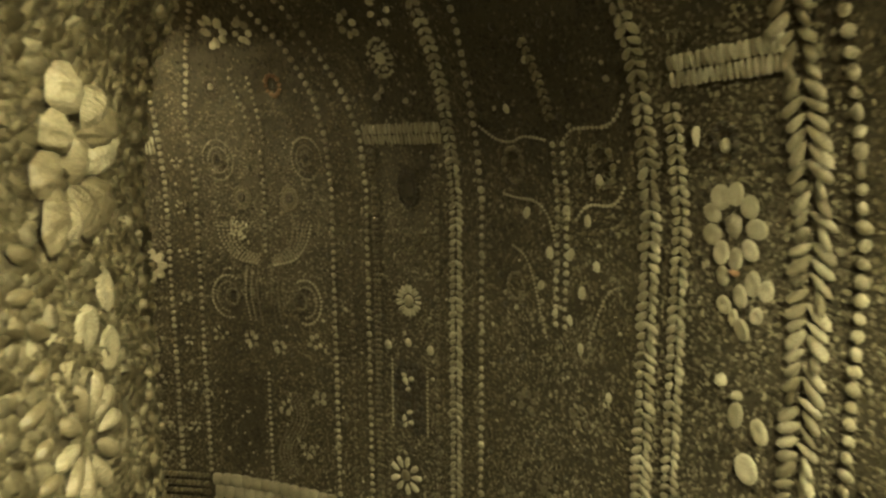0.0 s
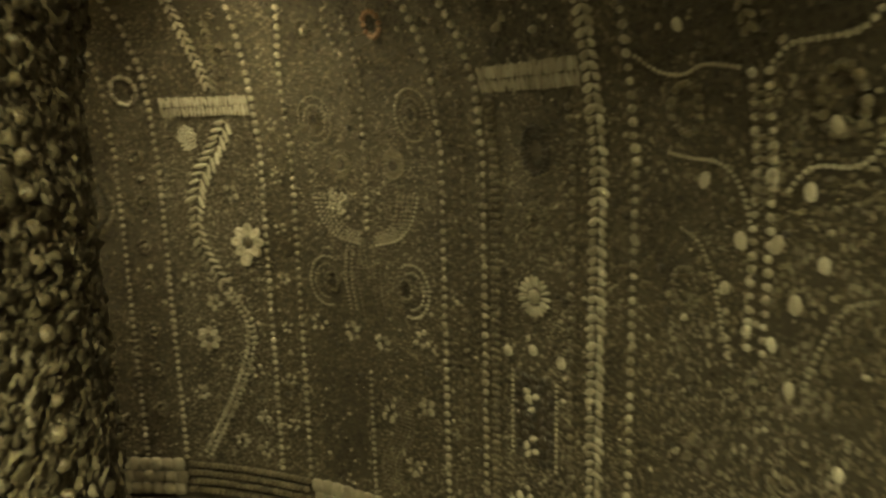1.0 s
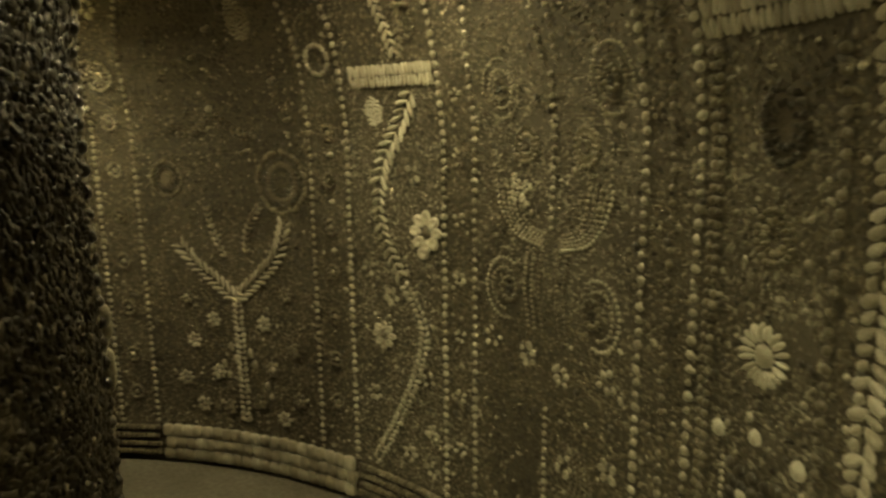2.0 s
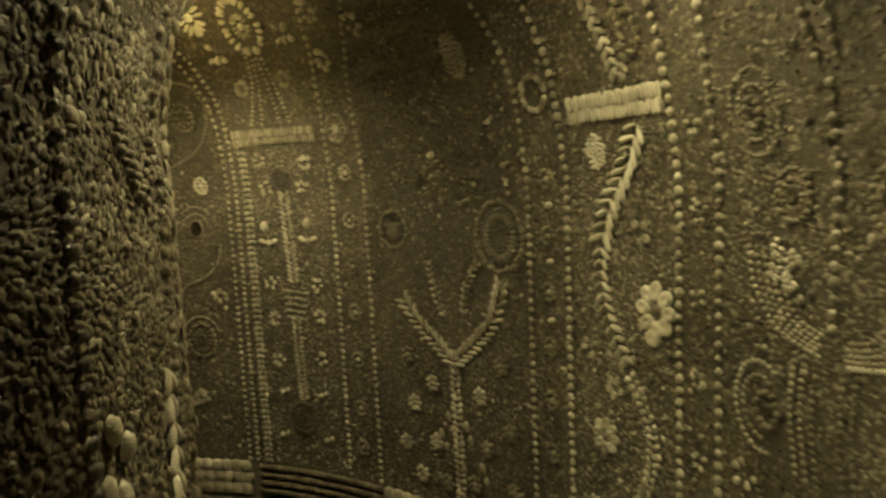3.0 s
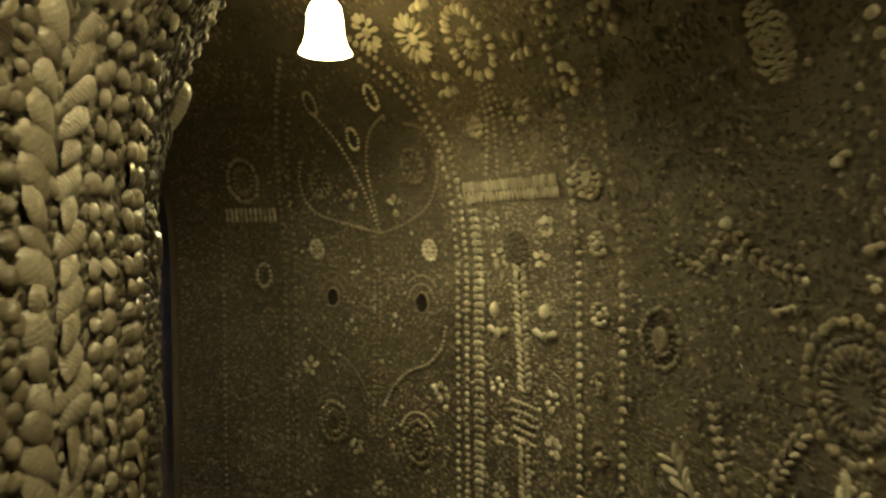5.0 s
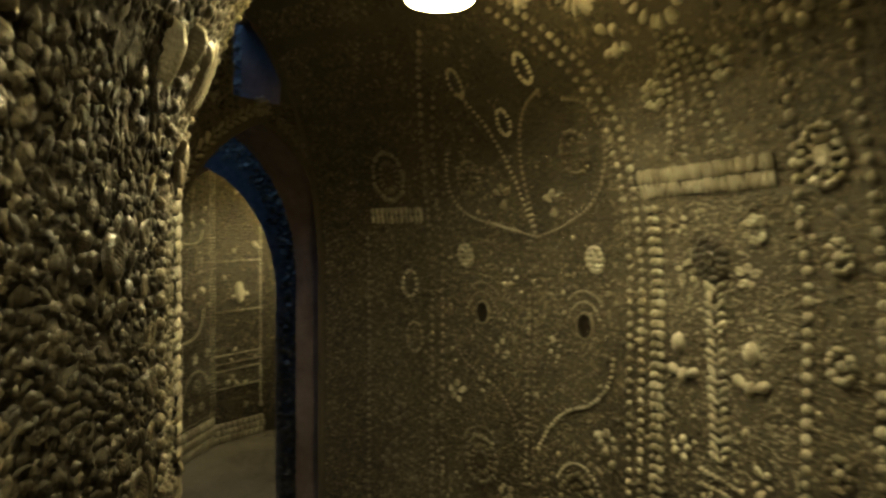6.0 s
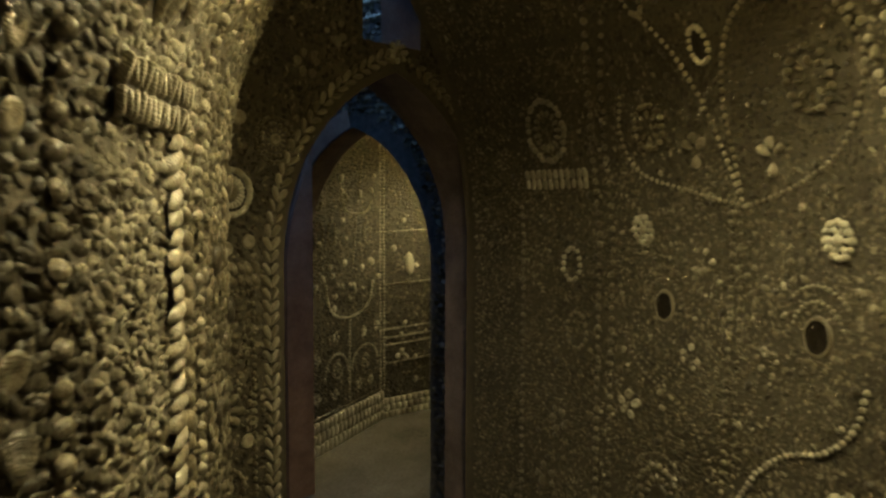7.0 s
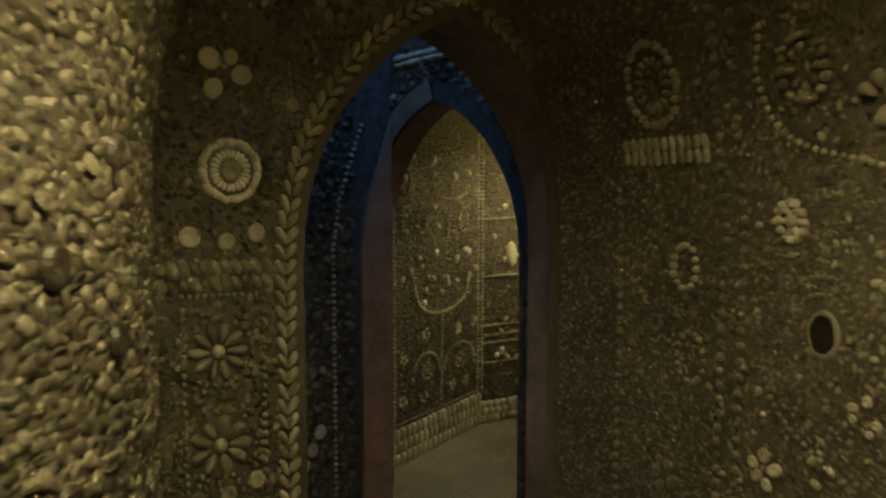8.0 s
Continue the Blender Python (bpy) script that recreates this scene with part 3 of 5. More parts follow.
def pendant_lamp(x, y, z, top, glow, bulb, sink, through_shade=GOLD, bare=WARM):
    """A bell-shaped lamp; sink: how far the bulb's middle hangs over the mouth of the bell."""
    root = tagged(new("pendant_lamp"), "lit white bell-shaped glass lamp hanging from the vault", "lamp", "hanging lamps")
    root.matrix_basis = pose(x, y, z)
    bpy.context.view_layer.update()
    k = revolve([(0.077, 0.0000), (0.074, 0.0054), (0.064, 0.0216), (0.057, 0.0450), (0.054, 0.0720), (0.052, 0.1035), (0.045, 0.1260), (0.03, 0.1404), (0.018, 0.1440), (0.014, 0.1413),
                 (0.026, 0.1368), (0.041, 0.1224), (0.048, 0.1017), (0.05, 0.0720), (0.053, 0.0450), (0.06, 0.0216), (0.07, 0.0054), (0.077, 0.0000)])
    for w in k.verts:
        w.co.x, w.co.y = 0.92 * w.co.x, 0.92 * w.co.y
    q = part("shade", k, lit_material("opal_glass_lit", glow, through_shade), root, "lit opal glass bell shade")
    q.matrix_parent_inverse = Matrix()
    c = sink - 0.055
    k = revolve([(0.0, c + 0.03), (0.013, c + 0.034), (0.022, c + 0.045), (0.025, c + 0.057), (0.02, c + 0.075), (0.012, c + 0.095), (0.011, 0.14), (0.0, 0.142)], 16)
    part("bulb", k, lit_material("bulb_lit", bulb, bare), root, "lit bulb").matrix_parent_inverse = Matrix()
    k = revolve([(0.0, 0.2), (0.017, 0.2), (0.021, 0.19), (0.021, 0.165), (0.026, 0.16), (0.026, 0.152), (0.0, 0.15)], 16)
    part("holder", k, BRASS, root, "dark metal lamp holder").matrix_parent_inverse = Matrix()
    k = revolve([(0.004, 0.195), (0.004, top - z)], 8)
    part("flex", k, BRASS, root, "dark hanging flex").matrix_parent_inverse = Matrix()
    return root


# one hangs in sight; the others light the start of the ring, its middle and the passage beyond
pendant_lamp(-2.90, 2.354, 2.074, 2.49, 43.0, 1850.0, 0.037)
pendant_lamp(0.06, 0.34, 2.08, 2.49, 262.0, 6500.0, 0.034, (1.0, 0.90, 0.44), (1.0, 0.93, 0.50))
pendant_lamp(-1.411, 2.799, 2.22, 2.42, 3.6, 1550.0, 0.038, (1.0, 0.68, 0.22))
pendant_lamp(-5.95, 0.25, 1.98, 2.23, 60.0, 2000.0, 0.034)


# ---------------------------------------------------------------- shellwork of the outer wall
# angles in degrees round the rotunda's axis, heights in metres
BAND = 0.19
# borders of round shells: upright from the base course, then over the pointed niches
for rowpts, gap, size, mat in [
    ([(8.1, 0.2), (8.1, 2.3)], 0.031, 0.031, BEAD),
    ([(40.6, 0.2), (40.6, 1.9), (39.6, 2.1), (38.0, 2.25)], 0.031, 0.026, BEAD),
    ([(46.0, 0.2), (46.0, 1.66)], 0.032, 0.024, BROWN),
    ([(54.8, 0.2), (54.8, 1.72), (55.8, 1.87), (57.7, 2.03), (59.6, 2.18), (63.0, 2.32)], 0.032, 0.026, BEAD),
    ([(56.9, 0.2), (56.9, 1.70), (57.7, 1.87), (59.5, 2.04), (61.8, 2.18)], 0.035, 0.021, BROWN),
    ([(59.2, 0.2), (59.2, 1.72), (59.7, 1.87), (61.6, 2.06), (64.0, 2.18), (67.5, 2.32)], 0.032, 0.026, BEAD),
    ([(76.3, 0.2), (76.3, 1.72), (75.8, 1.87), (74.0, 2.05), (71.6, 2.18), (68.0, 2.32)], 0.032, 0.024, BEAD),
    ([(79.9, 0.2), (79.9, 2.05), (79.0, 2.2), (77.0, 2.35)], 0.031, 0.026, BEAD),
    ([(91.6, 0.2), (91.6, 1.85), (92.4, 2.02), (94.5, 2.2), (98.0, 2.36)], 0.031, 0.026, BEAD),
    ([(96.2, 0.2), (96.2, 1.78), (96.7, 1.92), (98.3, 2.08), (101.0, 2.22), (105.5, 2.36)], 0.031, 0.024, BEAD),
    ([(117.6, 0.2), (117.6, 1.80), (116.8, 1.95), (115.0, 2.1), (112.0, 2.24), (107.0, 2.36)], 0.031, 0.024, BEAD),
    ([(122.0, 0.2), (122.0, 1.7), (121.4, 1.92), (120.2, 2.12), (118.0, 2.32)], 0.030, 0.026, BEAD),
    ([(135.0, 0.2), (135.0, 1.78), (135.5, 1.92), (137.0, 2.05), (139.5, 2.17), (143.0, 2.28)], 0.027, 0.023, BEAD),
    ([(136.1, 0.2), (136.1, 1.76), (136.7, 1.9), (138.2, 2.03), (140.6, 2.14), (144.0, 2.25)], 0.031, 0.020, BEAD),
    ([(158.3, 0.2), (158.3, 1.75), (157.5, 1.95), (155.5, 2.12), (152.0, 2.26)], 0.031, 0.022, BROWN),
    ([(157.0, 0.2), (157.0, 1.75), (156.3, 1.93), (154.2, 2.09)], 0.033, 0.019, BROWN),
    ([(166.3, 0.2), (166.3, 1.60)], 0.03, 0.018, BROWN),
]:
    bead_row(OUTER, rowpts, gap, size, mat)

for pts, wide, gap in [
    ([(11.0, 0.2), (11.0, 2.2)], 0.105, 0.029),
    ([(20.4, 0.2), (20.4, 1.78)], 0.058, 0.024),
    ([(23.0, 0.2), (23.0, 1.95), (23.8, 2.15)], 0.072, 0.026),
    ([(43.7, 0.2), (43.7, 2.2)], 0.062, 0.026),
    ([(133.5, 0.2), (133.5, 1.68)], 0.045, 0.027),
]:
    rope(OUTER, pts, wide, gap)
rope(OUTER, [(53.6, 0.2), (53.6, 1.68)], 0.034, 0.024, BROWN, "narrow plaited band of brown shells")

# capitals of the pilasters
cap(OUTER, 20.2, 11.6, 1.795, 1.87, 19)
cap(OUTER, 54.3, 44.6, 1.685, 1.765, 21)
cap(OUTER, 90.3, 80.3, 1.655, 1.735, 22, PALE)
cap(OUTER, 134.4, 123.2, 1.685, 1.76, 24)
cap(OUTER, 165.6, 158.9, 1.635, 1.70, 11, TAN)

# first pilaster
ring(OUTER, 16.5, 1.67, 0.034, 0.045, 14, DARK, None, PALE, "dark ring of mussel shells round a pale shell", heart="bead")
cluster(OUTER, 18.6, 1.69, [(0, 0, 0.014, 0.045, 0)], PALE, "single long white shell", "petal")
cluster(OUTER, 16.3, 1.50, [(0.066 * math.cos(radians(a)), 0.07 * math.sin(radians(a)), 0.044 + 0.008 * (a % 80 > 30), 0.056, a - 90 + 9 * math.sin(a)) for a in range(0, 360, 40)], PALE, "large flower of broad flat pale shells", "limpet", 0.01)
cluster(OUTER, 16.3, 1.50, [(0, 0, 0.05, 0.056, 0)], TAN, "round shell at the heart of a flower", "cockle", 0.014)
cluster(OUTER, 15.4, 1.335, [(-0.06, 0.055, 0.042, 0.05, 20), (-0.052, -0.008, 0.04, 0.045, 30), (-0.005, 0.02, 0.04, 0.055, 0), (0.028, 0.052, 0.046, 0.056, -10), (0.066, 0.044, 0.036, 0.046, -20),
                             (0.005, -0.05, 0.044, 0.052, 180), (0.044, -0.012, 0.034, 0.042, 140), (-0.02, -0.03, 0.03, 0.04, 200)], PALE, "cluster of large flat pale shells", "limpet", 0.01)
cluster(OUTER, 16.0, 1.40, [(0, 0, 0.022, 0.018, 0)], RUST, "single small reddish shell", "bead")
cluster(OUTER, 14.6, 1.04, [(-0.03, 0.055, 0.045, 0.065, -20), (0.04, 0.045, 0.045, 0.062, 30), (0.01, -0.05, 0.062, 0.075, 180)], PALE, "three large pale scallops", "limpet", 0.012)
cluster(OUTER, 16.5, 1.16, [(0, 0, 0.025, 0.03, 0), (0.05, -0.02, 0.02, 0.025, 50)], PALE, "pair of small pale shells", "bead")
cluster(OUTER, 17.6, 1.99, [(0, 0, 0.03, 0.062, 180)], PALE, "single long pale shell", "petal")
cluster(OUTER, 14.2, 2.02, [(0, 0, 0.03, 0.03, 0), (0.04, 0.02, 0.02, 0.02, 0)], PALE, "pair of round pale shells", "bead")
rosette(OUTER, 15.4, 0.72, 0.07, 10, BROWN, PALE, "flower of brown shells")

# niche with the branching stem
for pts, size in [
    ([(40.0, 1.74), (38.3, 1.70), (36.6, 1.69), (35.1, 1.705), (32.6, 1.69)], 0.012),
    ([(30.9, 1.695), (29.8, 1.72), (28.4, 1.722), (26.4, 1.725), (25.2, 1.755), (24.5, 1.80)], 0.014),
    ([(38.0, 1.525), (36.4, 1.515), (34.8, 1.51), (33.6, 1.485), (32.8, 1.44), (32.3, 1.38)], 0.011),
    ([(30.2, 1.465), (29.4, 1.50), (28.4, 1.512), (27.0, 1.512), (26.0, 1.53), (25.2, 1.57)], 0.012),
    ([(37.0, 1.36), (35.6, 1.33), (34.6, 1.26), (33.8, 1.16), (33.0, 1.08)], 0.010),
    ([(25.4, 1.30), (26.8, 1.27), (28.0, 1.18), (28.6, 1.10)], 0.012),
]:
    bead_row(OUTER, curve(pts), size * 1.15, size, BEAD, "curling branch of small pale shells")
bead_row(OUTER, [(32.1, 1.68), (32.1, 1.12)], 0.027, 0.020, BEAD, "upright stem of pale shells")
bead_row(OUTER, [(31.1, 1.68), (31.1, 1.12)], 0.027, 0.020, BEAD, "upright stem of pale shells")
for z in (1.62, 1.54, 1.46):
    ring(OUTER, 31.6, z, 0.022, 0.022, 9, BROWN, None, BROWN)
for u, z, w in [(35.5, 1.47, 0.03), (29.0, 1.465, 0.03), (31.2, 1.485, 0.03), (33.8, 1.25, 0.026), (29.4, 1.255, 0.034), (32.9, 1.355, 0.03), (30.7, 1.36, 0.03),
                (32.2, 1.175, 0.022), (30.6, 1.165, 0.024), (29.4, 1.09, 0.026), (27.6, 1.58, 0.028), (36.6, 1.79, 0.024), (33.6, 1.92, 0.018), (28.0, 1.34, 0.024), (26.4, 0.98, 0.024)]:
    cluster(OUTER, u, z, [(0, 0, w, w * 1.35, dice.uniform(-25, 25))], PALE, "single pale oval shell", "bead", 0.009)
for u, z, r in [(36.5, 1.62, 0.042), (27.3, 1.62, 0.045), (36.6, 1.23, 0.035)]:
    ring(OUTER, u, z, r, r * 1.25, 16, BROWN, None, None, "faint ring of small brown shells")
for u, z in [(35.2, 0.86), (29.2, 0.88), (32.4, 0.6), (26.6, 0.62), (37.0, 0.5)]:
    fan(OUTER, u, z, 0.03, 6, 0.024, BROWN, "small flower of brown shells")
feather(OUTER, curve([(33.4, 1.98), (32.6, 1.86), (32.0, 1.76)]), 0.03, 0.024, BROWN)

# second pilaster
ring(OUTER, 49.4, 1.525, 0.048, 0.066, 22, DARK, 0.016, None, "dark oval of mussel shells", DARK, 0.6)
ring(OUTER, 49.6, 1.325, 0.045, 0.05, 20, BROWN, 0.014, None, "half-lost ring of small brown shells", None, 0.6)
rosette(OUTER, 49.6, 1.10, 0.062, 18, PALE, PALE, "daisy of long white shells round a pale oval", 0.45)
for u, z in ((52.3, 0.91), (49.7, 0.935), (46.9, 0.925)):
    cluster(OUTER, u, z, [(0, 0, 0.032, 0.04, 0)], PALE, "single pale oval shell", "bead", 0.015)
root = thing("shell_mosaic", OUTER, 49.7, 0.72, "dark upright panel of mussel shells with pale shells in it", "mosaic")
for i in range(5):
    for j in range(9):
        u, v = OUTER.step(49.7, 0.72, -0.066 + 0.033 * i + dice.uniform(-0.008, 0.008), -0.128 + 0.032 * j + dice.uniform(-0.008, 0.008))
        put(root, OUTER, "bead", DARK, u, v, 0.03, 0.03, 0.01, dice.uniform(0, 180), 0.002, name="shell")
for x, y, s in [(-0.01, 0.06, 0.026), (0.015, 0.075, 0.022), (0.0, 0.03, 0.02), (-0.02, 0.085, 0.02), (0.01, -0.06, 0.02), (-0.02, -0.09, 0.022), (0.015, -0.1, 0.02), (-0.012, -0.115, 0.02)]:
    u, v = OUTER.step(49.7, 0.72, x, y)
    put(root, OUTER, "petal", PALE, u, v, s, s * 1.4, 0.018, dice.uniform(0, 360), 0.012, name="pale_shell")
CLEAR.append((OUTER, 49.7, 0.72, 0.08, 0.14))
bead_row(OUTER, [(51.9, 0.58), (51.9, 0.86)], 0.016, 0.013, BEAD)
bead_row(OUTER, [(47.4, 0.58), (47.4, 0.86)], 0.016, 0.013, BEAD)
rosette(OUTER, 50.3, 0.385, 0.08, 9, PALE, BROWN, "open flower of large pale shells", 0.4, "petal", 0.8)
ring(OUTER, 50.0, 1.985, 0.052, 0.06, 16, BEAD, 0.016, PALE, "ring of pale shells round a rosette", None, 0.7)
fan(OUTER, 48.2, 2.12, 0.035, 6, 0.03, PALE)
fan(OUTER, 52.6, 2.10, 0.035, 6, 0.028, BEAD)
cluster(OUTER, 51.6, 1.86, [(0, 0, 0.05, 0.026, 30), (0.03, 0.02, 0.02, 0.02, 0)], BEAD, "broken shell and a small one", "petal")
cluster(OUTER, 48.2, 1.84, [(0, 0, 0.02, 0.02, 0)], BEAD, "single small pale shell", "bead")
cluster(OUTER, 52.0, 2.20, [(0, 0, 0.028, 0.03, 0)], PALE, "single round pale shell", "bead")

# niche with the great mask-like pattern
for u, z, sgn in ((73.0, 1.63, 1), (61.9, 1.635, -1)):
    for r in (0.075, 0.048):
        pts = [(u + sgn * -1 * (r * math.cos(radians(a))) / OUTER.su, z + 1.15 * r * math.sin(radians(a))) for a in range(-110, 200, 15)]
        bead_row(OUTER, pts, 0.013, 0.011, BEAD if r > 0.06 else TAN, "curl of small pale shells")
    ring(OUTER, u, z, 0.022, 0.028, 9, BROWN, None, DARK)
for u in (70.6, 64.6):
    ring(OUTER, u, 1.47, 0.045, 0.05, 18, TAN, 0.014, DARK, "round boss of brown shells", BROWN, 0.6)
    ring(OUTER, u, 1.47, 0.026, 0.028, 12, BROWN, None, None)
for f, mat in ((1.0, BEAD), (0.9, TAN), (0.8, BEAD), (0.7, TAN), (0.58, TAN)):
    bead_row(OUTER, curve([(68.0 + 5.9 * f, 1.36), (68.0 + 5.4 * f, 1.28), (68.0 + 3.6 * f, 1.28 - 0.075 * f), (68.0 + 0.6, 1.28 - 0.1 * f)]), 0.0145, 0.013, mat, "hanging loop of small shells")
    bead_row(OUTER, curve([(67.3 - 5.3 * f, 1.36), (67.3 - 4.6 * f, 1.28), (67.3 - 3.0 * f, 1.28 - 0.07 * f), (67.3 - 0.2, 1.28 - 0.1 * f)]), 0.0145, 0.013, mat, "hanging loop of small shells")
for x, y in ((0, 0), (0.03, 0.02), (-0.02, 0.035), (0.012, -0.03), (-0.03, -0.012)):
    fan(OUTER, *OUTER.step(71.2, 1.33, x, y), 0.012, 5, 0.014, PALE)
for u in (66.3, 67.1, 68.9, 69.7, 70.4):
    bead_row(OUTER, curve([(u, 1.17), (u + 0.3, 1.05), (u - 0.2, 0.93)]), 0.016, 0.012, BROWN if u < 68 else TAN, "hanging fold of small shells")
bead_row(OUTER, [(67.6, 1.66), (67.9, 1.22)], 0.028, 0.02, BEAD, "upright stem of pale shells")
bead_row(OUTER, [(69.6, 1.96), (68.2, 1.70)], 0.026, 0.017, BEAD, "upright stem of pale shells")
bead_row(OUTER, [(67.4, 1.96), (67.0, 1.70)], 0.026, 0.017, BEAD, "upright stem of pale shells")
for u, s in ((72.9, 1), (63.0, -1)):
    for r in (0.08, 0.055):
        pts = [(u - s * (r * math.cos(radians(a))) / OUTER.su, 1.03 + 1.2 * r * math.sin(radians(a))) for a in range(60, 290, 14)]
        bead_row(OUTER, pts, 0.015, 0.013, BEAD if r > 0.06 else TAN, "curl of small pale shells")
    ring(OUTER, u - s * 0.6, 1.03, 0.03, 0.036, 11, BROWN, None, DARK)
ring(OUTER, 72.2, 1.93, 0.03, 0.036, 12, BROWN, 0.012, PALE, "pale shell in a ring", heart="bead")
ring(OUTER, 64.4, 1.925, 0.034, 0.038, 12, RUST, 0.018, DARK, "reddish ring round a dark hollow")
fan(OUTER, 69.5, 2.12, 0.04, 7, 0.038, PALE, "flower of pale shells under the lamp light")
fan(OUTER, 66.0, 2.12, 0.03, 6, 0.03, BEAD)
for u, z in [(70.2, 0.84), (66.6, 0.82), (62.0, 0.86), (74.2, 0.86), (61.6, 0.62), (63.4, 0.36), (66.0, 0.55)]:
    fan(OUTER, u, z, 0.026, 6, 0.022, BEAD)
bead_row(OUTER, [(68.2, 0.2), (68.2, 0.72)], 0.026, 0.018, BEAD)
for k in range(5):
    pts = [(64.2 + 0.5 * k + 1.0 * math.sin(j * 0.5), 0.24 + 0.03 * j) for j in range(14)]
    bead_row(OUTER, pts, 0.016, 0.012, BROWN, "wavy line of small brown shells")
for u in (78.1,):
    for z in (1.62, 1.42, 1.22, 1.02, 0.82, 0.6, 0.4):
        fan(OUTER, u, z, 0.02, 5, 0.018, BEAD)
for z in (1.55, 1.3, 1.05, 0.8, 0.55):
    fan(OUTER, 58.1, z, 0.014, 4, 0.015, BROWN)

# third pilaster, with the feathered S
boss(OUTER, 87.9, 1.575, 0.04, 0.052, 44, PALE, "oval patch of tiny yellowish shells")
S_LINE = curve([(83.2, 1.64), (85.2, 1.52), (87.0, 1.41), (87.8, 1.28), (87.4, 1.13), (85.2, 0.98)])
feather(OUTER, S_LINE[:len(S_LINE) // 2 + 2], 0.062, 0.034, PALE, "feathered spray of long white shells", 44)
feather(OUTER, S_LINE[len(S_LINE) // 2 + 2:], 0.045, 0.032, BEAD, "feathered spray of long shells", 46)
rope(OUTER, curve([(84.8, 0.95), (83.0, 0.86), (82.5, 0.78), (83.2, 0.66), (85.5, 0.46), (89.0, 0.22)]), 0.05, 0.024, BEAD, "curving plait of shells")
rosette(OUTER, 82.1, 1.16, 0.075, 8, PALE, BROWN, "flower of eight round white shells", 0.35, "limpet", 1.05)
cluster(OUTER, 82.5, 1.085, [(0, 0, 0.056, 0.052, 0)], PALE, "single round white shell", "limpet", 0.012)
rosette(OUTER, 87.6, 0.745, 0.055, 8, BEAD, BROWN, "flower of eight round shells", 0.35, "limpet", 1.05)
feather(OUTER, curve([(86.4, 2.2), (86.0, 2.0), (84.6, 1.78)]), 0.04, 0.028, BEAD)
feather(OUTER, curve([(83.0, 2.0), (83.4, 1.86), (83.8, 1.76)]), 0.03, 0.026, BROWN)
ring(OUTER, 82.4, 1.86, 0.035, 0.05, 13, BROWN, 0.015, None, "ring of small brown shells")
cluster(OUTER, 83.9, 2.1, [(0, 0, 0.034, 0.05, 20)], PALE, "single pale oval shell", "bead")
fan(OUTER, 85.0, 2.22, 0.04, 6, 0.035, PALE)
for u, z in [(82.0, 0.62), (81.6, 0.42), (84.6, 0.3), (81.8, 0.27), (89.0, 0.5), (86.6, 0.9), (83.6, 1.36), (89.4, 1.0)]:
    fan(OUTER, u, z, 0.024, 5, 0.022, BEAD)
# strip of small rings
ring(OUTER, 93.9, 1.765, 0.052, 0.052, 18, BEAD, 0.019, None, "ring of small pale shells")
for z in (1.5, 1.32, 1.14, 0.96, 0.78, 0.6, 0.42):
    ring(OUTER, 93.9, z, 0.024, 0.028, 9, BROWN, None, BEAD, "small ring of pale shells", heart="bead")
for z in (1.42, 1.24, 1.05):
    cluster(OUTER, 93.6, z, [(0, 0, 0.022, 0.022, 0)], PALE, "single small pale shell", "bead")

# niche with the tree
ring(OUTER, 100.0, 1.305, 0.115, 0.125, 36, BROWN, 0.022, None, "large dark roundel of brown and mussel shells", None, 0.8, 0.007)
ring(OUTER, 100.0, 1.305, 0.085, 0.092, 26, DARK, 0.018, None, "inner ring of small dark shells", None, 0.7, 0.006)
ring(OUTER, 114.0, 1.315, 0.07, 0.075, 24, BROWN, 0.018, BROWN, "roundel of brown shells", None, 0.7, 0.007)
ring(OUTER, 114.0, 1.315, 0.045, 0.048, 16, DARK, 0.015, None, "inner ring of dark shells")
feather(OUTER, curve([(106.7, 0.80), (103.6, 0.90), (101.2, 1.0), (99.9, 1.14)]), 0.062, 0.032, BEAD, "feathered bough of long shells", 36)
feather(OUTER, curve([(106.7, 0.80), (109.2, 0.88), (111.2, 0.94), (113.1, 1.03)]), 0.062, 0.032, BEAD, "feathered bough of long shells", 36)
rope(OUTER, [(106.5, 0.82), (106.3, 0.24)], 0.055, 0.026, BEAD, "tree trunk of plaited shells")
feather(OUTER, curve([(107.6, 0.98), (108.8, 1.08), (109.4, 1.18)]), 0.03, 0.026, TAN)
feather(OUTER, curve([(105.0, 1.0), (104.6, 1.1), (103.0, 1.2)]), 0.03, 0.026, TAN)
feather(OUTER, curve([(108.0, 1.58), (110.6, 1.5), (112.6, 1.52)]), 0.03, 0.03, BROWN)
feather(OUTER, curve([(107.6, 1.58), (105.6, 1.52), (103.4, 1.5)]), 0.03, 0.03, BROWN)
boss(OUTER, 102.5, 1.925, 0.056, 0.076, 70, TAN, "oval boss of tiny pale shells")
cluster(OUTER, 108.0, 1.60, [(0, 0, 0.03, 0.032, 0)], BEAD, "single round pale shell", "bead")
for u, z in [(110.5, 2.02), (106.6, 1.9), (100.0, 1.7), (112.6, 1.75), (98.8, 1.55), (109.0, 1.8), (104.6, 1.42), (106.0, 2.14)]:
    cluster(OUTER, u, z, [(0, 0, 0.018, 0.022, 0), (0.02, 0.01, 0.012, 0.014, 0)], BEAD, "pair of small pale shells", "bead")
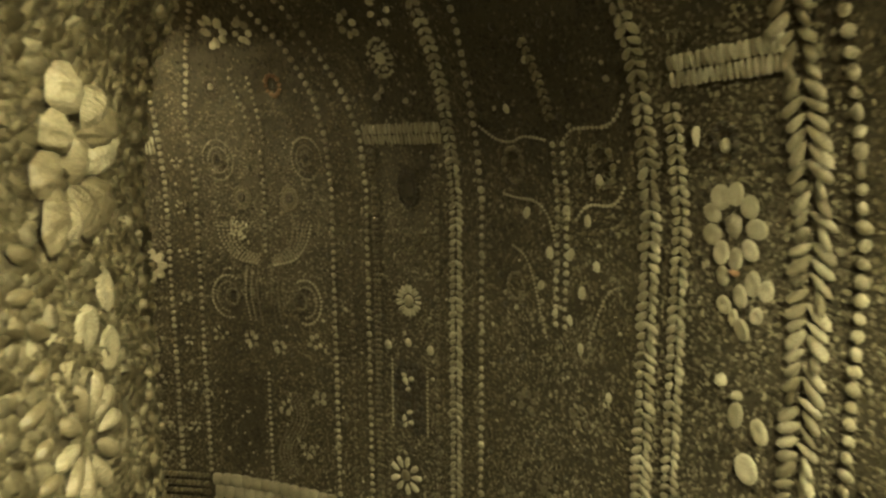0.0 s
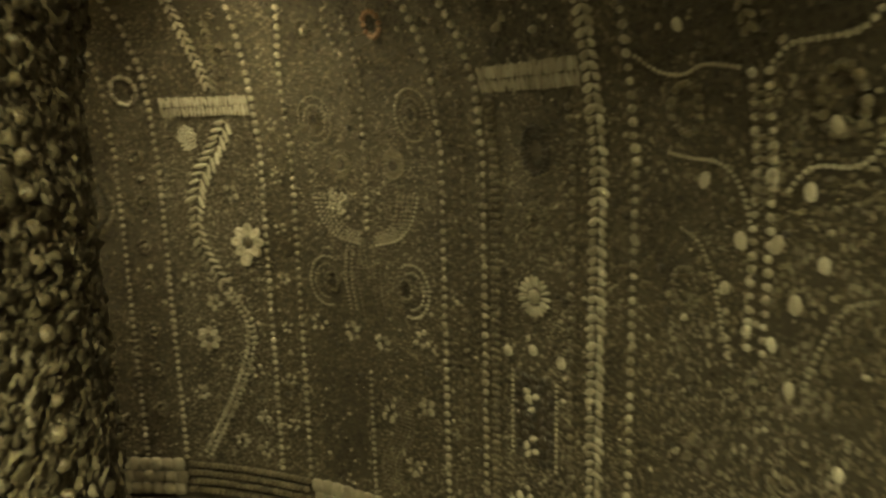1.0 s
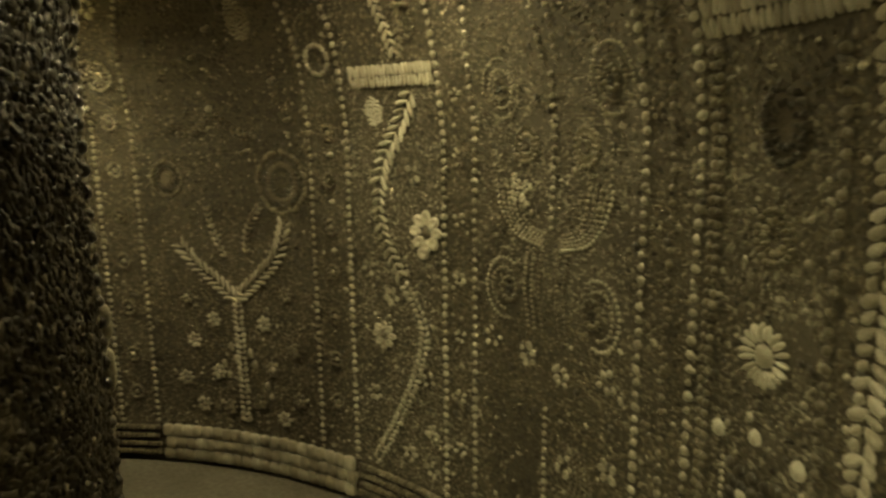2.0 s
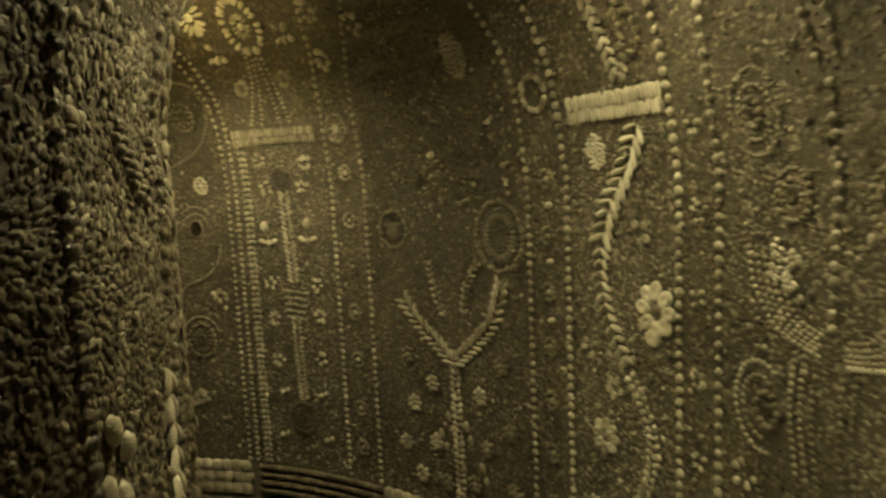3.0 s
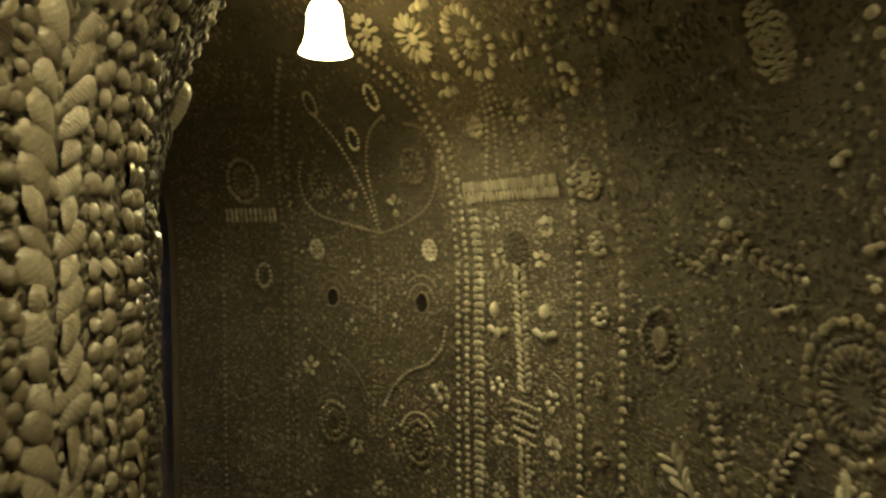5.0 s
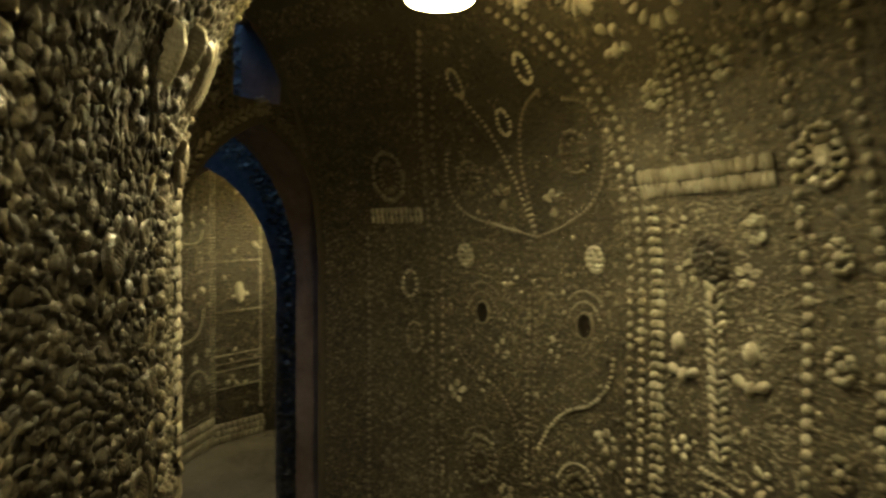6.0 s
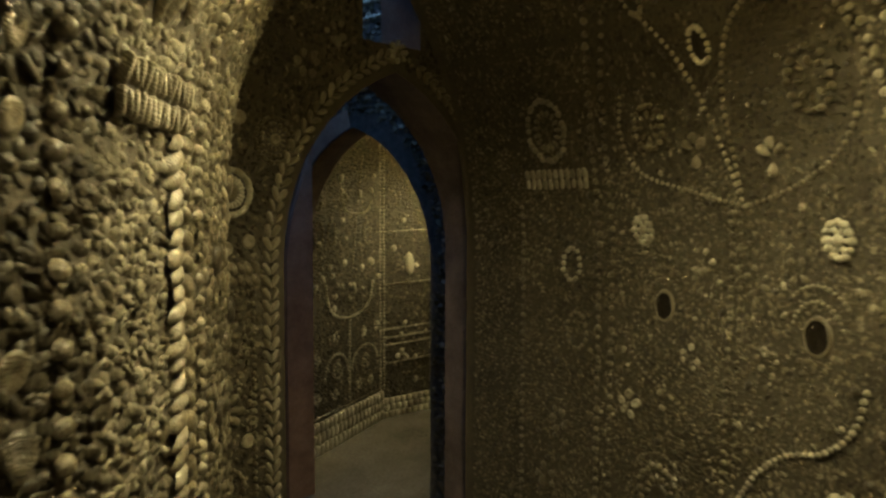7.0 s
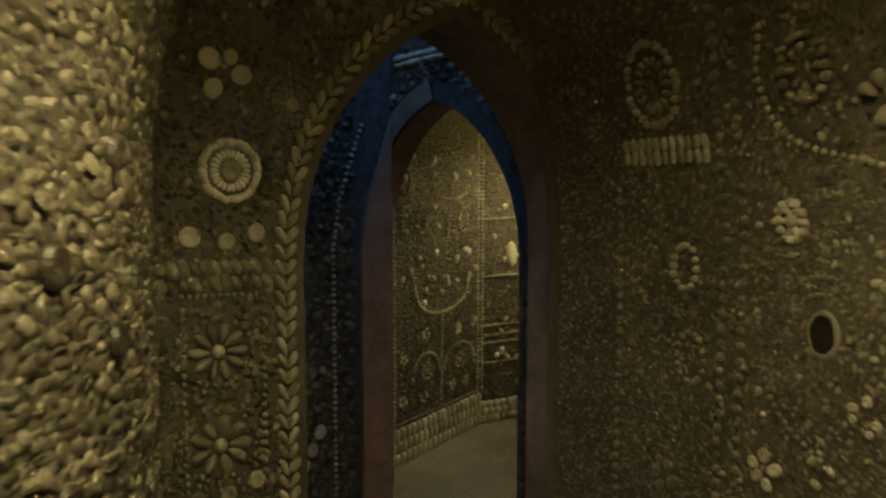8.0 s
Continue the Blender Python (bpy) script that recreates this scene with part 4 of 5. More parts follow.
for u, z in [(112.8, 0.8), (112.2, 0.6), (109.6, 0.7), (103.2, 0.7), (100.2, 0.84), (99.2, 0.6), (102.4, 0.5), (109.4, 0.46), (113.6, 0.42), (99.0, 0.38), (108.2, 0.3), (104.4, 0.34), (101.2, 0.28), (111.6, 0.3)]:
    rosette(OUTER, u, z, 0.036, 7, BROWN if dice.random() < 0.6 else BEAD, BEAD, "small flower of shells", 0.4, "bead", 0.9)
for u, z in [(105.2, 0.56), (107.6, 0.58), (103.2, 0.42), (108.6, 0.5)]:
    cluster(OUTER, u, z, [(0, 0, 0.026, 0.045, dice.uniform(-20, 20)), (0.02, -0.05, 0.024, 0.04, 10)], BEAD, "pair of long pale shells", "petal")

# fourth pilaster
ring(OUTER, 120.1, 1.735, 0.05, 0.055, 17, BEAD, 0.018, BEAD, "ring of pale shells round a rosette", None, 0.6)
for z in (1.55, 1.35, 1.15, 0.95, 0.74, 0.52, 0.34):
    ring(OUTER, 119.9, z, 0.027, 0.03, 10, BROWN if z < 1.3 else BEAD, None, BEAD, "small ring of pale shells", heart="bead")
ring(OUTER, 128.9, 1.535, 0.045, 0.05, 16, DARK, 0.02, DARK, "dark roundel of mussel shells", DARK, 0.7)
rope(OUTER, [(128.7, 1.47), (128.1, 1.06)], 0.062, 0.022, BEAD, "stem of two plaited rows")
rope(OUTER, [(128.2, 0.9), (127.9, 0.52)], 0.055, 0.022, BEAD, "stem of two plaited rows")
for k in range(5):
    bead_row(OUTER, [(129.6 - 0.1 * k, 1.03 - 0.03 * k), (126.4 + 0.1 * k, 1.02 - 0.03 * k)], 0.018, 0.015, BEAD, "short row of shells across the stem")
for u, z in ((131.6, 1.325), (125.8, 1.335)):
    cluster(OUTER, u, z, [(0, 0, 0.036, 0.05, 0)], PALE, "single pale oval shell", "bead")
for u, z in ((131.2, 1.255), (125.8, 1.265)):
    cluster(OUTER, u, z, [(-0.03, 0, 0.03, 0.045, 60), (0.0, -0.012, 0.028, 0.045, 0), (0.03, 0, 0.03, 0.045, -60)], PALE, "spread of three pale shells", "petal")
for u, z in ((131.4, 1.06), (124.9, 1.06), (131.2, 0.9), (124.8, 0.92), (131.0, 0.7), (125.0, 0.72), (131.0, 1.5), (126.2, 1.5), (131.4, 1.62), (125.2, 1.6)):
    fan(OUTER, u, z, 0.024, 6, 0.021, PALE if z < 1.4 else BEAD)
ring(OUTER, 128.1, 0.43, 0.07, 0.07, 20, DARK, 0.024, DARK, "dark roundel of mussel shells", DARK, 0.7)
for u, z in ((131.2, 0.34), (125.0, 0.34), (130.8, 0.55), (125.4, 0.55)):
    cluster(OUTER, u, z, [(0, 0, 0.022, 0.022, 0), (0.03, 0.012, 0.02, 0.022, 0)], PALE, "pair of small pale shells", "bead")
bead_row(OUTER, [(131.3, 1.78), (129.8, 1.95), (129.3, 2.06)], 0.02, 0.017, BEAD)
bead_row(OUTER, [(126.2, 1.78), (127.0, 1.95), (127.5, 2.06)], 0.02, 0.017, BEAD)
bead_row(OUTER, [(129.9, 1.78), (129.0, 1.95), (128.7, 2.05)], 0.02, 0.015, BEAD)
bead_row(OUTER, [(127.5, 1.78), (127.9, 1.95), (128.1, 2.05)], 0.02, 0.015, BEAD)
rosette(OUTER, 128.2, 2.155, 0.105, 22, PALE, None, "great flower of long pale shells", 0.68)
rosette(OUTER, 128.2, 2.155, 0.047, 14, BEAD, PALE, "inner flower of pale shells", 0.45)
rosette(OUTER, 134.4, 2.21, 0.075, 16, PALE, PALE, "flower of long pale shells", 0.35)
rosette(OUTER, 139.6, 2.26, 0.06, 12, PALE, BEAD, "flower of long pale shells", 0.4)
for u, z in ((131.4, 1.93), (125.4, 1.95)):
    rosette(OUTER, u, z, 0.038, 8, BEAD, BROWN, "small flower of round shells", 0.45, "bead", 0.95)
for u, z in ((123.2, 2.11), (133.2, 2.07), (124.2, 2.28), (131.6, 2.3)):
    cluster(OUTER, u, z, [(0.02, 0.02, 0.03, 0.04, -30), (-0.02, 0.03, 0.03, 0.038, 20), (0.0, -0.02, 0.032, 0.042, 170), (-0.03, -0.02, 0.026, 0.035, 120), (0.035, -0.02, 0.026, 0.034, 200)], PALE, "cluster of long pale shells", "petal")
for u, z in ((119.4, 2.0), (118.6, 2.16), (113.6, 2.1)):
    fan(OUTER, u, z, 0.03, 6, 0.03, BEAD)

# niche with the heart
for pts in [
    [(145.8, 1.60), (146.9, 1.72), (147.5, 1.79), (149.6, 1.96), (151.7, 2.07)],
    [(145.8, 1.62), (146.2, 1.74), (146.3, 1.84), (145.4, 1.94), (144.0, 1.99), (142.1, 2.02)],
    [(145.6, 1.585), (148.0, 1.605), (150.5, 1.63), (153.2, 1.66), (154.8, 1.71), (155.4, 1.80), (154.8, 1.88)],
    [(145.6, 1.585), (143.6, 1.605), (141.5, 1.635), (139.4, 1.68), (137.9, 1.75), (137.0, 1.85), (137.9, 1.95), (140.0, 1.98)],
]:
    bead_row(OUTER, curve(pts), 0.019, 0.0144, TAN, "curving line of small pale shells that draws a heart")
bead_row(OUTER, [(146.6, 1.57), (147.0, 0.75)], 0.025, 0.016, BROWN, "stem of small brown shells")
bead_row(OUTER, [(146.0, 1.57), (146.2, 0.75)], 0.025, 0.014, BROWN, "stem of small brown shells")
for u, z, r in [(152.7, 1.79, 0.05), (140.2, 1.83, 0.055)]:
    ring(OUTER, u, z, r, r * 1.1, 16, BROWN, 0.016, None, "ring of small brown shells", None, 0.5)
for u, z in ((149.0, 1.715), (143.3, 1.685)):
    cluster(OUTER, u, z, [(-0.022, 0.02, 0.024, 0.036, 45), (0.022, 0.02, 0.024, 0.036, -45), (0.0, -0.022, 0.03, 0.036, 180), (0.0, 0.035, 0.02, 0.03, 0)], TAN, "four-leaved spray of shells", "petal")
for u, z in ((147.2, 1.95), (151.2, 2.09), (143.0, 2.08)):
    ring(OUTER, u, z, 0.026, 0.04, 16, PALE if u < 150 else BEAD, 0.013, None, "oval ring of small pale shells", DARK)
for u in (139.5, 154.1):
    ring(OUTER, u, 1.52, 0.03, 0.036, 12, PALE if u < 150 else BEAD, 0.018, PALE if u < 150 else BEAD, "round boss of pale shells", None, 0.5, heart="bead")
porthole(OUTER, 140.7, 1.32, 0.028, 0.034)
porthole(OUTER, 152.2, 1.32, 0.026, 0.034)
for u in (140.7, 152.2):
    for r in (0.066, 0.095):
        pts = [(u - r * math.cos(radians(a)) / OUTER.su, 1.32 + r * 1.1 * math.sin(radians(a))) for a in range(20 if r < 0.08 else 40, 165 if r < 0.08 else 141, 8)]
        bead_row(OUTER, pts, 0.012, 0.011, BEAD if u < 150 else BROWN, "arc of small shells over a recess")
bead_row(OUTER, curve([(137.6, 1.24), (138.2, 1.16), (140.0, 1.09), (142.4, 1.05), (144.4, 0.98), (145.6, 0.9)]), 0.018, 0.015, BEAD, "curling line of pale shells")
bead_row(OUTER, curve([(155.6, 1.24), (154.8, 1.16), (152.6, 1.1), (150.0, 1.05), (148.4, 0.98), (147.4, 0.9)]), 0.018, 0.013, BROWN, "curling line of brown shells")
for u, z in ((141.2, 0.785), (152.2, 0.80)):
    ring(OUTER, u, z, 0.07, 0.08, 20, BROWN, 0.02, DARK, "roundel of brown shells", None, 0.7)
    pts = [(u - 0.1 * math.cos(radians(a)) / OUTER.su, z + 0.115 * math.sin(radians(a))) for a in range(25, 160, 8)]
    bead_row(OUTER, pts, 0.013, 0.012, BEAD if u < 150 else BROWN, "arc of small shells over a roundel")
for u, z in [(138.2, 1.0), (139.6, 0.93), (144.0, 0.72), (149.2, 0.72), (138.6, 0.6), (146.2, 0.56), (154.6, 0.62), (150.0, 0.5), (142.0, 0.5), (138.6, 0.38), (147.6, 0.36), (153.2, 0.38), (144.6, 0.34), (155.2, 1.02), (149.8, 1.2), (143.8, 1.24), (144.8, 1.42), (149.0, 1.45), (142.0, 1.45)]:
    fan(OUTER, u, z, 0.026, 5, 0.026 if z < 1.1 else 0.018, BEAD if dice.random() < 0.55 else BROWN)
cluster(OUTER, 138.3, 0.99, [(-0.03, 0.02, 0.028, 0.03, 40), (0.0, -0.02, 0.024, 0.03, 0), (0.025, -0.05, 0.024, 0.03, -20)], PALE, "three small pale shells", "petal")

# panel beside the arch
ring(OUTER, 161.1, 1.405, 0.036, 0.05, 14, BEAD, 0.016, None, "oval ring of small pale shells")
ring(OUTER, 160.5, 1.2, 0.04, 0.055, 14, BROWN, 0.014, None, "oval ring of small brown shells")
ring(OUTER, 162.7, 1.815, 0.075, 0.09, 26, TAN, 0.018, None, "large oval ring of shells", None, 0.6)
for u, z in ((162.2, 0.9), (163.6, 0.7), (161.6, 0.5)):
    fan(OUTER, u, z, 0.03, 5, 0.03, BROWN)

# base courses
for u0, u1, dark in [(23, 8, 0), (40, 24, 0), (54.5, 41, 1), (76, 59.5, 0), (91.5, 76.5, 1), (117, 92, 0), (135, 117.5, 1), (157, 136, 0)]:
    if dark:
        base_band(OUTER, u0, u1, 0.03, BAND, int((u0 - u1) * 1.7), BROWN, "ridge")
    else:
        base_band(OUTER, u0, u1, 0.02, BAND, int((u0 - u1) * 0.8), BEAD, "block")

# ---------------------------------------------------------------- shellwork of the pillar
for u, gap, size, mat in [(58.8, 0.036, 0.026, DARK), (75.5, 0.034, 0.024, BROWN), (117.5, 0.034, 0.024, BROWN), (136.2, 0.03, 0.022, TAN), (20.5, 0.036, 0.022, BROWN), (13.5, 0.036, 0.024, BROWN)]:
    bead_row(COLUMN, [(u, 0.1), (u, 2.1)], gap, size, mat, "row of round shells down the pillar", squash=1.3 if u > 130 else 1.0)
rope(COLUMN, [(87.4, 1.80), (87.4, 0.1)], 0.104, 0.032, TAN, "broad wheat-ear band of overlapping leaf-like shells", 50, "petal", 1.05)
for u, w in ((82.4, 0.036), (84.3, 0.026), (91.4, 0.028), (93.2, 0.032)):
    bead_row(COLUMN, [(u, 1.84), (u, 0.1)], 0.033, w * 1.05, TAN if u != 84.3 else BROWN, "column of overlapping scallops", 0.014, 0.8)
rope(COLUMN, [(97.2, 1.9), (97.2, 0.1)], 0.06, 0.03, BROWN, "herringbone band of small brown shells", 40, "petal", 0.9)
cap(COLUMN, 121.6, 131.4, 1.668, 1.735, 13, TAN, 0.06)
for k, (x, l, a) in enumerate(((-0.06, 0.12, 12), (-0.02, 0.15, 4), (0.02, 0.14, -6), (0.06, 0.11, -14))):
    cluster(COLUMN, 126.5, 1.82, [(x, 0.02, 0.032, l, a)], TAN, "long fluted shell over the capital", "petal", 0.02)
cluster(COLUMN, 114.4, 1.81, [(-0.035, 0, 0.04, 0.1, 6), (0.035, 0.03, 0.036, 0.08, -8)], BEAD, "pair of long pale hanging shells", "petal", 0.03)
cord(COLUMN, [(130.4, 1.66), (130.4, 0.1)], 0.046, 0.023, TAN, "raised cord of slanting pale shells", 62, 0.013)
cord(COLUMN, [(132.6, 1.66), (132.6, 0.1)], 0.026, 0.03, BROWN, "narrow cord of slanting shells", 40, 0.01)
cluster(COLUMN, 89.5, 1.93, [(-0.05, 0.0, 0.05, 0.1, 30), (0.0, 0.01, 0.05, 0.11, 0), (0.05, 0.0, 0.05, 0.1, -30), (0.0, 0.09, 0.05, 0.08, 0)], BEAD, "leafy capital of large shells", "petal", 0.02)
heads = []
for k in range(10):
    a, r, w = 36 * k + dice.uniform(-14, 14), dice.uniform(0.04, 0.075), dice.uniform(0.045, 0.07)
    heads.append((r * math.cos(radians(a)), 1.25 * r * math.sin(radians(a)), w, w * dice.uniform(0.9, 1.4), a - 90 + dice.uniform(-30, 30)))
cluster(COLUMN, 1.8, 1.65, heads[:5], TAN, "ragged half-ring of large creamy scallops", "cockle", 0.02)
cluster(COLUMN, 1.8, 1.65, heads[5:] + [(0, 0.0, 0.05, 0.06, 20)], TAN, "ragged half-ring of worn scallops", "cockle", 0.016)
cluster(COLUMN, 3.6, 1.46, [(0.022, 0.032, 0.044, 0.058, 8), (-0.035, -0.004, 0.046, 0.06, 18), (0.024, -0.045, 0.044, 0.062, -12)], BEAD, "three large pale shells", "limpet", 0.008)
cluster(COLUMN, 1.2, 1.325, [(0.05 * math.cos(radians(a)), 0.05 * math.sin(radians(a)), 0.028, 0.06, a - 90) for a in range(0, 360, 36)], TAN, "star of long brown shells", "petal", 0.014)
for k in range(9):
    cluster(COLUMN, -3.6 + dice.uniform(-0.6, 0.6), 1.56 - 0.042 * k, [(0, 0, dice.uniform(0.035, 0.055), 0.022, dice.uniform(-35, 35))], BROWN, "long brown shell laid across the pillar", "petal", 0.011)
cluster(COLUMN, 61.2, 1.165, [(0.0, 0.05, 0.032, 0.05, 0), (0.03, 0.015, 0.032, 0.05, 0), (-0.03, -0.03, 0.034, 0.06, 0), (0.01, -0.06, 0.034, 0.07, 0)], PALE, "cluster of four long white shells", "bead", 0.015)
feather(COLUMN, [(72.4, 1.24), (72.4, 0.9)], 0.06, 0.045, PALE, "spray of long white shells", 24)
feather(COLUMN, [(82.0, 0.98), (84.0, 1.12)], 0.05, 0.04, BROWN, "spray of long white shells", 24)
rope(COLUMN, [(66.5, 1.62), (70.5, 1.52), (74.5, 1.62), (78.5, 1.5)], 0.034, 0.022, BROWN, "zigzag of slanting brown shells")
for u, z, r in [(108.0, 1.56, 0.06), (111.5, 1.27, 0.055), (107.0, 0.98, 0.06), (112.6, 1.76, 0.05), (142.5, 1.5, 0.06), (142.8, 1.25, 0.05), (82.5, 1.46, 0.055), (82.5, 1.76, 0.05), (148.0, 1.4, 0.05), (148.5, 1.62, 0.05)]:
    ring(COLUMN, u, z, r, r * 1.15, 11, DARK if 99 < u < 121 else BROWN, 0.024, DARK, "round boss of broad shells", None, 0.6, 0.005, "limpet")
for k in range(26):
    cluster(COLUMN, 114.2 + dice.uniform(-1, 1), 0.2 + 0.066 * k, [(0, 0, 0.03, 0.036, dice.uniform(-40, 40))], BROWN if k % 3 else DARK, "single broad brown shell", "limpet", 0.006)

# ---------------------------------------------------------------- shellwork of the arch wall
edge = [(JAMB_L - 0.045, z) for z in (0.05, SPRING)]
for i, (u, z) in enumerate(arch_line(JAMB_L - 0.045, JAMB_R + 0.045, SPRING, APEX_Z + 0.06)[1:]):
    edge.append((u, z))
half = len(edge) // 2 + 1
feather(ARCHWALL, edge[:half], 0.046, 0.036, TAN, "cord of slanting shells round the arch", 30)
feather(ARCHWALL, edge[half:-1], 0.04, 0.036, BROWN, "worn cord of slanting shells round the arch", 30)
ring(ARCHWALL, -0.042, 1.618, 0.058, 0.062, 44, PALE, 0.018, BROWN, "pale ragged ring round a dark roundel", DARK, 0.5, 0.012, "limpet")
ring(ARCHWALL, 0.095, 1.768, 0.042, 0.046, 16, TAN, 0.013, TAN, "roundel of pale shells", DARK, 0.8)
ring(ARCHWALL, 0.095, 1.768, 0.06, 0.064, 30, BROWN, 0.014, None, "ring of small brown shells")
cluster(ARCHWALL, -0.047, 1.825, [(-0.032, 0.028, 0.05, 0.052, 40), (0.034, -0.002, 0.046, 0.05, -70), (-0.026, -0.034, 0.044, 0.05, 150), (0.012, 0.034, 0.034, 0.04, -10)], TAN, "four-leaved flower of broad shells", "limpet", 0.009)
for u, z in ((-0.129, 1.477), (-0.054, 1.465), (0.011, 1.483)):
    cluster(ARCHWALL, u, z, [(0, 0, 0.042, 0.044, dice.uniform(0, 90))], TAN, "single round pale shell", "limpet", 0.008)
for z in (1.375, 1.41):
    cord(ARCHWALL, [(-0.19, z), (0.03, z)], 0.04, 0.022, BROWN, "worn band of slanting brown shells", 60, 0.009)
bead_row(ARCHWALL, [(-0.15, 0.1), (-0.15, 1.34)], 0.02, 0.014, BROWN)
bead_row(ARCHWALL, [(0.02, 0.1), (0.02, 1.34)], 0.022, 0.018, BROWN)
bead_row(ARCHWALL, [(-0.15, 1.352), (0.02, 1.345)], 0.014, 0.012, TAN)
for z, r, n in ((1.225, 0.062, 10), (1.014, 0.066, 9)):
    rosette(ARCHWALL, -0.078, z, r, n, BROWN, TAN, "flower of broad brown shells in a panel", 0.32, "petal", 1.05)
    for k in range(11):
        a = 2.4 * k
        fan(ARCHWALL, -0.078 + (r + 0.02) * math.cos(a), z + (r + 0.02) * math.sin(a), 0.011, 4, 0.014, BROWN)
# two dark shells put in for the shade of a narrow slot
cluster(ARCHWALL, -0.085, 1.118, [(-0.025, 0, 0.05, 0.018, 4), (0.02, 0.002, 0.045, 0.018, -6)], DARK, "dark slot in the panel, its shade set in dark shells", "bead", 0.006)
ring(ARCHWALL, -0.065, 0.8, 0.05, 0.05, 16, BROWN, 0.016, BEAD, "ring of small brown shells")
for u, z in ((-0.13, 0.9), (-0.065, 0.9), (0.0, 0.92), (-0.1, 0.62), (-0.03, 0.62)):
    cluster(ARCHWALL, u, z, [(0, 0, 0.038, 0.042, 0)], TAN, "single round pale shell", "limpet", 0.009)
cluster(ARCHWALL, 0.965, 1.755, [(0, 0, 0.034, 0.06, 70)], RUST, "single small reddish conch", "petal", 0.014)
rosette(ARCHWALL, APEX_U, 2.08, 0.04, 8, BEAD, BROWN, "flower of shells over the arch's point")
for u, z in ((0.3, 2.1), (0.75, 2.1), (0.2, 2.0), (0.85, 1.98), (1.0, 1.5), (1.0, 1.3), (1.0, 1.1), (1.02, 0.9), (0.98, 1.9)):
    fan(ARCHWALL, u, z, 0.028, 6, 0.024, BROWN)

# shellwork of the dome and of the passage beyond
s0, l0 = FAR_SURF[0]
s1, l1 = FAR_SURF[1]
for surf, length, high in ((s0, l0, 0.215), (s1, l1, 0.15)):
    base_band(surf, 0.0, length, 0.0, high, int(length / 0.05), BEAD)
for surf, u in ((s0, 0.22), (s0, l0 - 0.02), (s1, 0.02), (s1, l1 - 0.02)):
    bead_row(surf, [(u, 0.22), (u, 2.1)], 0.026, 0.024, BEAD)
bead_row(s0, [(0.22, 0.235), (l0 - 0.03, 0.235)], 0.024, 0.02, TAN)
for z in (0.41, 0.547, 0.60, 0.665, 1.0, 1.39):
    bead_row(s1, [(0.04, z), (l1 - 0.03, z + 0.01)], 0.022, 0.02, BEAD)
cluster(s1, 0.25, 1.15, [(0, 0, 0.075, 0.17, 0)], PALE, "tall pale shell on the passage wall", "bead", 0.03)
for u0, u1 in ((0.39, 0.66), (0.71, 1.05)):
    um, ur = (u0 + u1) / 2, (u1 - u0) / 2
    pts = [(um - ur * math.cos(radians(a)), 0.47 + 0.135 * math.sin(radians(a))) for a in range(0, 181, 12)]
    bead_row(s0, pts, 0.022, 0.022, BEAD, "small arch of pale shells")
    ring(s0, um, 0.49, 0.04, 0.048, 11, TAN, 0.02, BEAD, "ring of small pale shells", heart="bead")
bead_row(s0, curve([(0.40, 1.09), (0.43, 0.95), (0.52, 0.86), (0.69, 0.83), (0.86, 0.86), (0.95, 0.93), (0.985, 1.05)]), 0.022, 0.024, PALE, "hanging loop of pale shells")
bead_row(s0, [(0.685, 0.83), (0.675, 0.24)], 0.025, 0.024, BEAD, "upright stem of pale shells")
bead_row(s0, curve([(0.59, 1.66), (0.64, 1.55), (0.78, 1.525), (0.92, 1.55), (0.99, 1.64)]), 0.022, 0.022, BEAD, "hanging loop of pale shells")
bead_row(s0, [(0.77, 1.52), (0.72, 1.15)], 0.026, 0.022, TAN, "upright stem of pale shells")
bead_row(s0, [(0.78, 1.53), (0.86, 1.95)], 0.026, 0.022, TAN, "upright stem of pale shells")
for u, z in ((0.478, 1.40), (0.912, 1.39), (0.321, 1.63), (0.33, 1.40)):
    ring(s0, u, z, 0.045, 0.075, 14, TAN, 0.022, None, "oval ring of pale shells")
for k in range(34):
    u, z = dice.uniform(0.28, 1.08), dice.choice((dice.uniform(0.9, 1.22), dice.uniform(0.9, 1.9)))
    cluster(s0, u, z, [(0, 0, dice.uniform(0.026, 0.046), dice.uniform(0.03, 0.06), dice.uniform(-50, 50))], dice.choice((PALE, BEAD, BEAD)), "single pale shell on the passage wall", "bead", 0.016)
for u, z in ((0.30, 0.6), (0.52, 0.72), (0.86, 0.7), (0.8, 0.35), (0.5, 0.34), (0.95, 0.34), (1.04, 0.72), (0.3, 0.36)):
    fan(s0, u, z, 0.024, 5, 0.028, BEAD)
for k in range(16):
    u, z = dice.uniform(0.07, l1 - 0.05), dice.uniform(0.2, 1.95)
    cluster(s1, u, z, [(0, 0, dice.uniform(0.026, 0.05), dice.uniform(0.03, 0.06), dice.uniform(-50, 50))], dice.choice((PALE, BEAD)), "single pale shell on the passage wall", "bead", 0.016)
# rows of pale shells in the dome, under the daylight
bead_row(BACK, [(0.855, 0.1), (0.855, 1.32), (0.885, 1.52), (0.955, 1.74), (1.01, 1.9)], 0.03, 0.024, PALE, "row of round pale shells beside the rib")
# added pale rows stand in for the bright daylit bars over the inner arch
for z in (2.16, 2.19, 2.5, 2.58, 2.66, 2.74):
    bead_row(INNERWALL, [(0.12, z), (0.62, z + 0.01)], 0.026, 0.03, PALE, "row of pale shells standing in for a daylit bar", 0.03)
